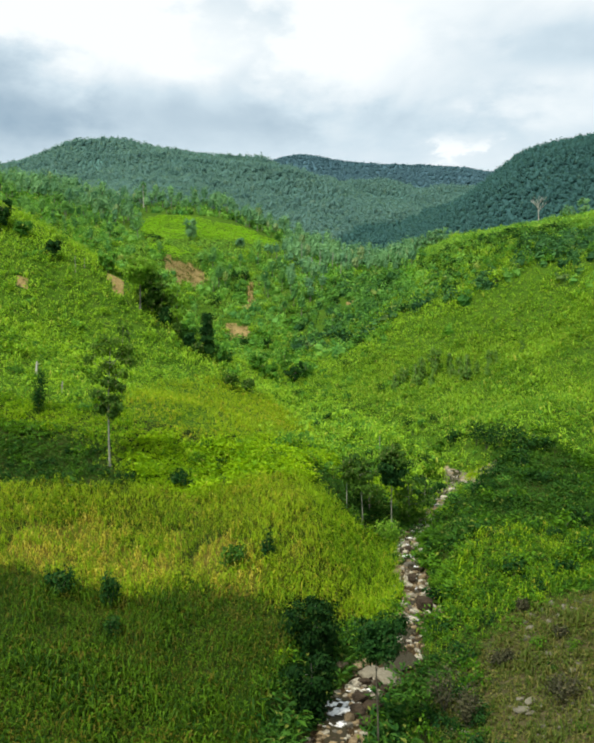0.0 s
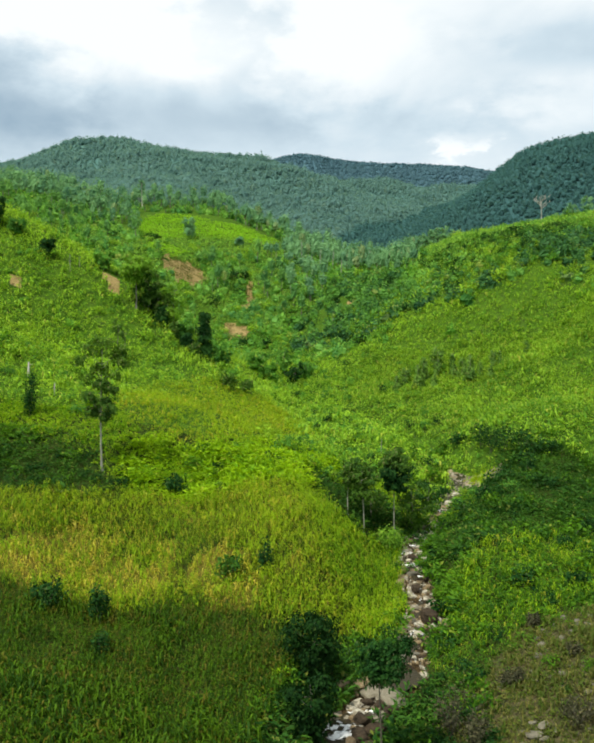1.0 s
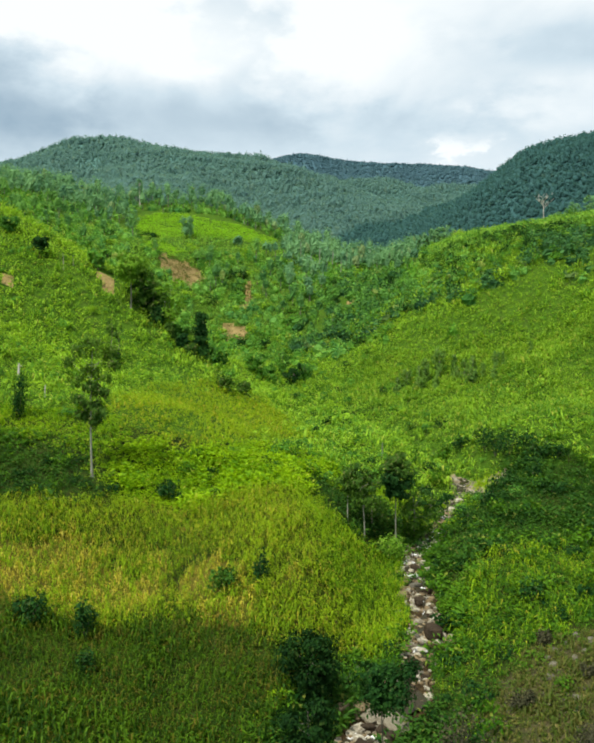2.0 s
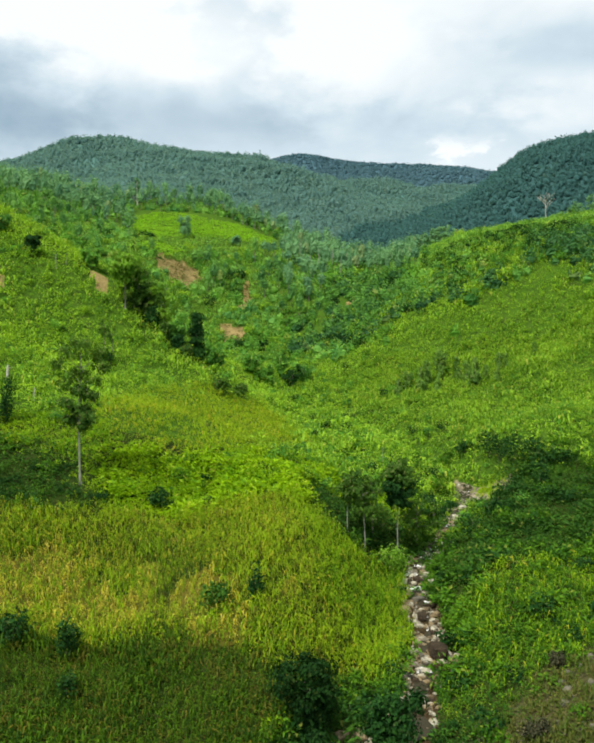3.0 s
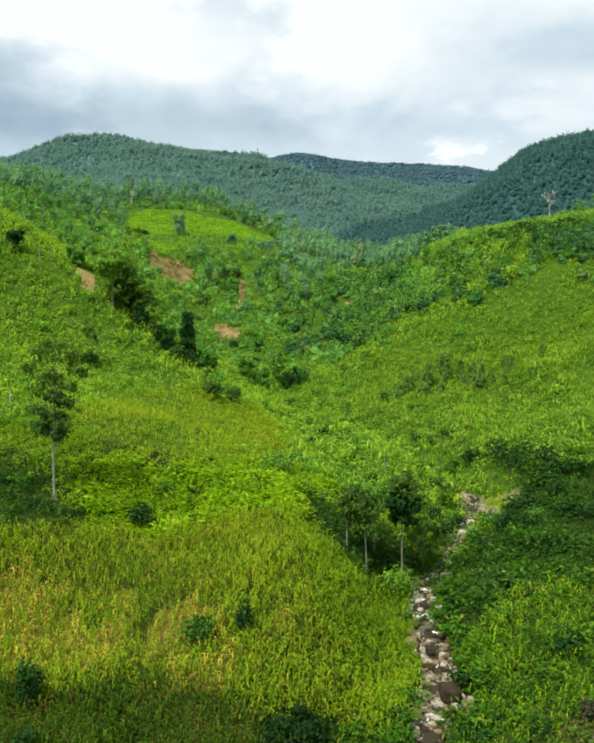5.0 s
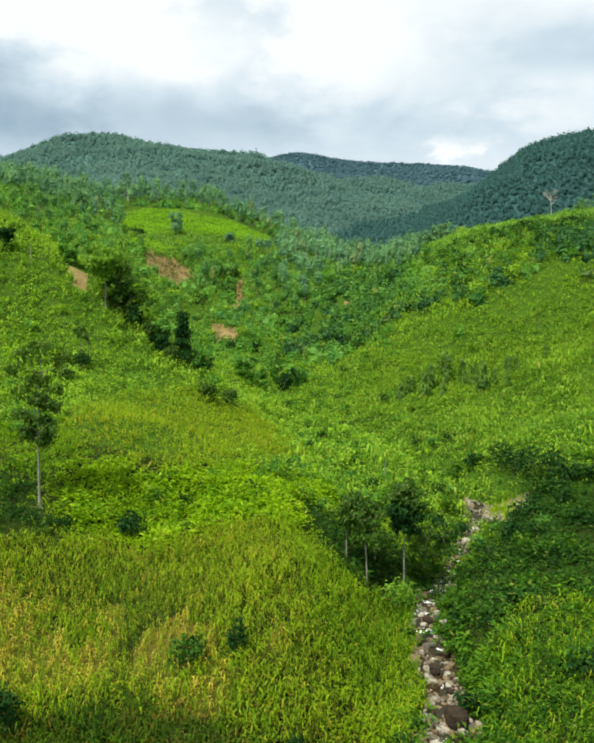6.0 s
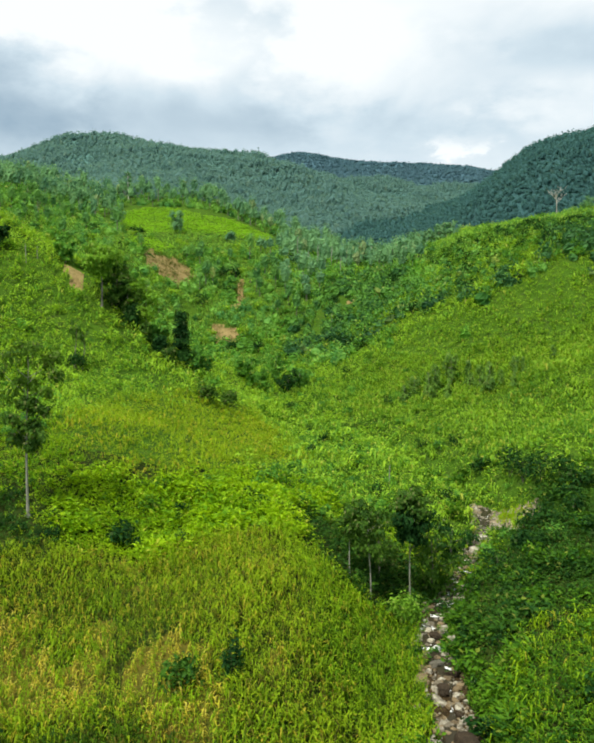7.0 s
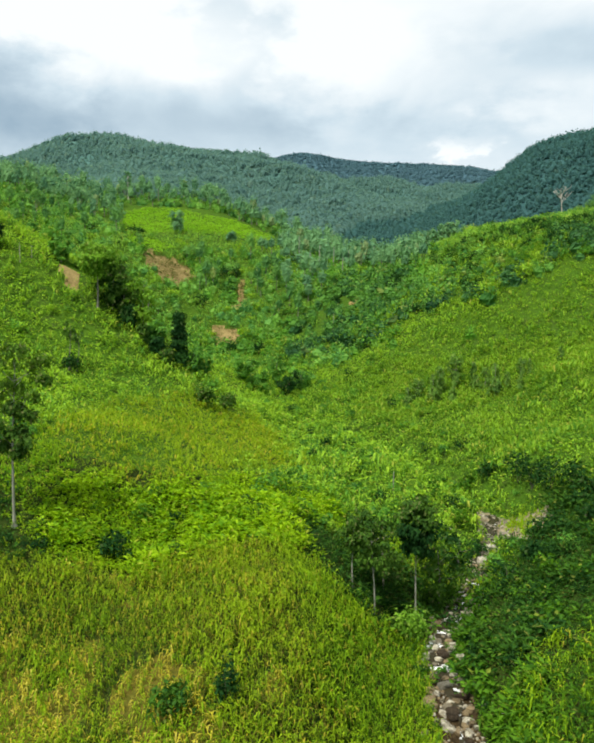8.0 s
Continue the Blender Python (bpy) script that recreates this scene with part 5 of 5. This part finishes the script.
# ---- trees in the gully, and along the crest ----
tree("scrub_tree", "broad-crowned olive-green tree in the gully", -36.6, 181.0, 12.5, spray(12.5, 4.6, 18, 240, 0.55, 0.8), 0.62, OLIVE, BARK, 0.2, 0.4, "trees of the gully and crest")
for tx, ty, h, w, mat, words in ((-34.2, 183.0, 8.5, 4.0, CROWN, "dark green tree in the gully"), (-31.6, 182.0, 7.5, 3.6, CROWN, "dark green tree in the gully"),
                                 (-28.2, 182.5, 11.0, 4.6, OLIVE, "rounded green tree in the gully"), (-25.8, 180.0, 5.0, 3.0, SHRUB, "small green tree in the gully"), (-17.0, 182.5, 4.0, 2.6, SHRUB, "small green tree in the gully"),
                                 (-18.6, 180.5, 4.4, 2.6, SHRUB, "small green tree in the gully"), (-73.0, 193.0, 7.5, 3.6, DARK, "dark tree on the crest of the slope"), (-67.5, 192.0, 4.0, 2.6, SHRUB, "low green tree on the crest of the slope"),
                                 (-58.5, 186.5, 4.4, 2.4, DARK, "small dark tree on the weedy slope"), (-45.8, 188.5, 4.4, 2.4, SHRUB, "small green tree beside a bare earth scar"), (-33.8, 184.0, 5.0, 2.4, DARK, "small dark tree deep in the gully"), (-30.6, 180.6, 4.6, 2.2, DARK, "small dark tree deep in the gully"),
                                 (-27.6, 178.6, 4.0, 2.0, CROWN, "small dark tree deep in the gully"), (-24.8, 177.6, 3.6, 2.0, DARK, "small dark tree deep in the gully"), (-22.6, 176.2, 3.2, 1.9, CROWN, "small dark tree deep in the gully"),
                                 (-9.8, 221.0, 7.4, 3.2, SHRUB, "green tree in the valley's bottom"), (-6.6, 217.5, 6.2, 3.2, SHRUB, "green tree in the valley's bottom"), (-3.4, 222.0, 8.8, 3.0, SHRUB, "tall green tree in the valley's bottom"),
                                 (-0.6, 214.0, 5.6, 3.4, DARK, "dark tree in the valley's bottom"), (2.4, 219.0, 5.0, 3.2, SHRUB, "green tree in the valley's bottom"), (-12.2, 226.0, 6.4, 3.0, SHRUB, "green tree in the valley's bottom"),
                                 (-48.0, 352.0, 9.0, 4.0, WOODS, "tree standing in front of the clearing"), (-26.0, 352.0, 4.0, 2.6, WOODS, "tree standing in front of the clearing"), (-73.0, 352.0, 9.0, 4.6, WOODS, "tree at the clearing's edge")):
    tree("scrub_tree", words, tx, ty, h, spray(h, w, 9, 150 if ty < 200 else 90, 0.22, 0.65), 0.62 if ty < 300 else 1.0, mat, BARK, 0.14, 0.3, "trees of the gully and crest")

crest = [tree("crest_tree", "rounded tree behind the ridge, its green tinted blue for haze", 52.0 + 3 * k, 340.0, 6.5 + k, spray(6.5 + k, 3.6, 8, 60, 0.15, 0.65), 0.95, WOODS, BARK, 0.14, 0.3, "trees along the ridge") for k in range(3)]
for k, (tx, ty, sc) in enumerate(((46.0, 334.0, 1.1), (50.0, 338.0, 1.2), (53.0, 334.0, 0.8), (57.5, 345.0, 1.2), (61.5, 348.0, 1.1), (65.5, 352.0, 1.0), (71.0, 357.0, 0.9), (77.0, 362.0, 0.6), (84.0, 366.0, 0.6), (92.0, 368.0, 0.7), (96.0, 370.0, 0.8), (101.0, 370.0, 0.7), (114.0, 352.0, 0.7),
                                  (108.0, 330.0, 0.5), (117.0, 336.0, 0.8), (119.5, 338.0, 0.6), (121.0, 352.0, 0.9), (127.0, 345.0, 1.0), (42.0, 332.0, 0.9), (38.5, 328.0, 1.0), (35.0, 322.0, 0.9))):
    copy_thing(crest[k % 3], Matrix.LocRotScale((tx, ty, float(ground_height(tx, ty)[0]) - 0.2), Euler((0, 0, 1.7 * k)), (sc, sc, sc)))

# ---- a row of small trees across the maize slope ----
row_trees = [tree("conical_tree", "small grey-green conical tree standing in maize", 24.9, 196.0, 4.6, [(0.1 * (k % 2), 0.1 * k - 0.2, 0.8 + 0.62 * k, 1.15 - 0.14 * k, 130 - 14 * k) for k in range(6)], 0.42, ROW_LEAF, BARK, 0.09, 0.15, "row of trees on the slope", limb_from=0.1),
             tree("conical_tree", "small grey-green rounded tree standing in maize", 27.6, 199.5, 4.2, spray(4.2, 1.9, 7, 100, 0.15, 0.55), 0.42, ROW_LEAF, BARK, 0.09, 0.15, "row of trees on the slope", limb_from=0.1)]
for k, (tx, ty, sc) in enumerate(((29.8, 194.0, 1.05), (32.0, 197.5, 0.95), (33.6, 191.8, 0.8), (35.8, 200.0, 1.15), (38.9, 196.0, 0.95), (40.4, 193.2, 0.75), (41.9, 190.6, 1.15), (44.6, 191.5, 0.6), (46.6, 189.0, 0.7), (49.0, 196.4, 0.7), (50.4, 195.4, 0.6), (57.5, 198.0, 0.5))):
    copy_thing(row_trees[k % 2], Matrix.LocRotScale((tx, ty, float(ground_height(tx, ty)[0]) - 0.2), Euler((0, 0, 2.1 * k)), (1.08 * sc, 1.08 * sc, 1.45 * sc * (1 + 0.12 * (k % 3)))))

# ---- bushes ----
bush("vine_post", "dark vine-covered stump, upright in weeds", -42.4, 126.5, 1.3, 5.8, 700, 0.36, DARK, lobes=3)
bush("bush", "low wide dark bush in the maize", -25.0, 80.2, 2.1, 2.5, 480, 0.38, DARK)
bush("bush", "upright dark bush in the maize", -19.6, 79.6, 1.2, 3.3, 360, 0.36, DARK)
bush("bush", "small dark bush in the maize", -18.0, 74.0, 1.0, 2.5, 200, 0.34, DARK)
bush("bush", "arching dark green bush in the maize", -7.0, 84.7, 1.6, 2.5, 420, 0.38, RANK_SHADE)
bush("bush", "narrow dark pointed bush in the maize", -3.2, 85.0, 0.8, 3.4, 360, 0.30, DARK, lobes=2)
bush("bush", "dark green bush with drooping leaves below the mound", -16.6, 108.7, 2.2, 2.4, 420, 0.42, DARK)
bush("bush", "round green bush beside the creek", 12.6, 106.2, 2.1, 3.3, 1000, 0.32, OLIVE)
bush("round_bush", "round dark bush at the maize mound's edge", -14.0, 163.0, 1.8, 3.0, 600, 0.5, CROWN, "pair of round bushes")
bush("round_bush", "round dark bush at the maize mound's edge", -10.9, 168.5, 1.8, 3.0, 600, 0.5, CROWN, "pair of round bushes")
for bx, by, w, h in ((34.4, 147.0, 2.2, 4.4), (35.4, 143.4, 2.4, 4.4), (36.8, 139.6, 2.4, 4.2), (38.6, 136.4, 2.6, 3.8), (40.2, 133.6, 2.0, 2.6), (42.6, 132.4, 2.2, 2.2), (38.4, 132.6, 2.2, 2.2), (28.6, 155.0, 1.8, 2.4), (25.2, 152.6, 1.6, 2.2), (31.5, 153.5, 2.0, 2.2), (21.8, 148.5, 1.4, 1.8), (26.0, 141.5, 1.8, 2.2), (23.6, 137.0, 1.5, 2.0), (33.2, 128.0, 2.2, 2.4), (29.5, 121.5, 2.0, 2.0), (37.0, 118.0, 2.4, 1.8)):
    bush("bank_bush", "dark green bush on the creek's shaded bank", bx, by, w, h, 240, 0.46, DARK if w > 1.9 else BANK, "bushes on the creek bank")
for bx, by, w, h in ((12.5, 64.6, 1.5, 4.2), (14.0, 62.0, 1.2, 3.0), (21.7, 61.6, 1.7, 2.0), (18.8, 69.0, 1.2, 1.1), (24.5, 70.0, 0.8, 0.9), (22.6, 76.0, 0.7, 1.6)):
    e = stand("bare_bush", bx, by, "leafless grey-brown bush on the stony slope", "bush", "bare bushes")
    bare_branches(e, h, w, 12, TWIG, 0.035)
    tagged(put("twig_mass", dome(560, w, h, 0.22, 0, 5, core=0.2).mesh("twig_mass", [GREY_TWIG]), e), "fine grey leafless twigs", kind="stuff")

kinds_of_bush = {}
for key, mat in (("green", SHRUB), ("dark", DARK), ("light", WEED), ("mid", BANK), ("hill", HILL_WEED)):
    kinds_of_bush[key] = [bush("bush_kind", key, 2.5 * k, -20.0 - 4 * len(kinds_of_bush), 1.5 + 0.2 * k, 1.8 + 0.3 * k, 150, 0.46, mat, "", 6) for k in range(3)]
words_of_bush = {"green": "rounded mid-green bush", "dark": "dense dark green bush", "light": "light yellow-green leafy bush", "mid": "loose green bush", "hill": "light green leafy bush"}
brng = np.random.default_rng(33)


def sow(name, where, n, x_from, x_to, y_from, y_to, mix, low=0.6, high=1.4, ok=(0, 7, 8, 6, 15), apart=1.3):
    """Bushes strewn over a stretch of the plan where weeds grow."""
    made = []
    for _ in range(n * 8):
        bx, by = brng.uniform(x_from, x_to), brng.uniform(y_from, y_to)
        if zones(np.array([bx]), np.array([by]))[0] not in ok or abs(bx) > 0.44 * by + 4 or any(math.hypot(bx - u, by - w) < apart for u, w in made):
            continue
        key = mix[brng.integers(0, len(mix))]
        pick = kinds_of_bush[key][brng.integers(0, 3)]
        sc = brng.uniform(low, high)
        e = copy_thing(pick, Matrix.LocRotScale((bx, by, float(ground_height(bx, by)[0]) - 0.15), Euler((0, 0, brng.uniform(0, 6.3))), (sc, sc * brng.uniform(0.8, 1.2), sc * brng.uniform(0.75, 1.15))))
        e.name = name
        tagged(e, words_of_bush[key] + " " + where, "bush", name.replace("_", " ") + "es")
        made.append((bx, by))
        if len(made) >= n:
            return


sow("slope_bush", "on the steep weedy slope", 110, -78, 0, 126, 200, ("green", "hill", "hill", "hill", "green", "mid"), 0.4, 1.1)
sow("mound_bush", "among lush broad-leaved weeds", 34, -26, 7, 103, 138, ("light", "dark", "green", "mid"), 0.5, 0.9, (8,))
sow("valley_bush", "in the weedy valley bottom", 110, -8, 34, 122, 232, ("green", "green", "hill", "mid"), 0.4, 1.0)
sow("valley_bush", "in the weedy valley bottom", 100, -2, 30, 138, 222, ("green", "mid", "green", "dark"), 0.45, 0.95, (0, 3))
sow("hillside_bush", "in a dark clump on the hillside", 80, 66, 112, 226, 264, ("green", "green", "dark"), 0.8, 1.5, (7,))
sow("edge_bush", "at the edge of the wooded dale", 120, -4, 60, 222, 330, ("green", "green", "hill", "dark"), 0.9, 1.7, (7, 13))
sow("upland_bush", "on the upper slope", 290, 43, 104, 227, 280, ("green", "dark", "dark", "mid"), 0.55, 1.2, (0,), 1.0)
sow("upland_bush", "on the upper slope", 110, 48, 130, 284, 368, ("hill", "green", "green", "mid"), 0.5, 1.2, (0,))
sow("hollow_bush", "on the scrubby hill beyond the gully", 130, -75, 0, 235, 340, ("green", "green", "hill", "dark", "hill"), 0.8, 1.7, (13, 0))
sow("creek_bush", "beside the creek", 70, 14, 46, 76, 138, ("mid", "mid", "dark", "dark"), 0.45, 1.1, (15, 6, 16))
sow("bank_bush", "between maize and creek", 26, -5, 15, 52, 106, ("mid", "mid", "dark"), 0.4, 0.8, (15, 0))
sow("stony_slope_bush", "on the stony slope", 16, 10, 36, 52, 78, ("mid", "mid", "dark"), 0.25, 0.55, (4,))
sow("shaded_bush", "on the dim slope beside the cascade", 26, 8, 16, 57, 72, ("dark", "dark", "mid"), 0.35, 0.8, (15, 4))
sow("rank_bush", "among rank weeds below the tall tree", 22, -42, -20, 102.5, 115, ("dark", "dark", "mid"), 0.4, 0.8, (6,), 1.0)
# bushes that hang over the water's edge
for s in np.arange(104, 200, 2.1):
    for turn_side in (-1, 1):
        p, q = along_creek(s + brng.uniform(-0.8, 0.8)), along_creek(s + 1.5)
        d = Vector((q[0] - p[0], q[1] - p[1], 0)).normalized()
        off = turn_side * brng.uniform(1.7, 2.6) * (1.5 if p[1] < 76 else 1.0)
        bx, by = p[0] + d.y * off, p[1] - d.x * off
        if zones(np.array([bx]), np.array([by]))[0] == 10 or p[1] < 58 or math.hypot(bx - 14.5, by - 84.6) < 2.6:
            continue
        key = (("mid", "mid", "dark") if p[1] > 76 else ("dark", "dark", "mid"))[brng.integers(0, 3)]
        sc = brng.uniform(0.3, 0.62)
        e = copy_thing(kinds_of_bush[key][brng.integers(0, 3)], Matrix.LocRotScale((bx, by, float(ground_height(bx, by)[0]) - 0.1), Euler((0, 0, brng.uniform(0, 6.3))), (sc, sc, sc * 0.9)))
        e.name = "waterside_bush"
        tagged(e, words_of_bush[key] + " overhanging the water's edge", "bush", "waterside bushes")
for group in kinds_of_bush.values():
    for e in group:
        for part_of in e.children_recursive:
            bpy.data.objects.remove(part_of)
        bpy.data.objects.remove(e)
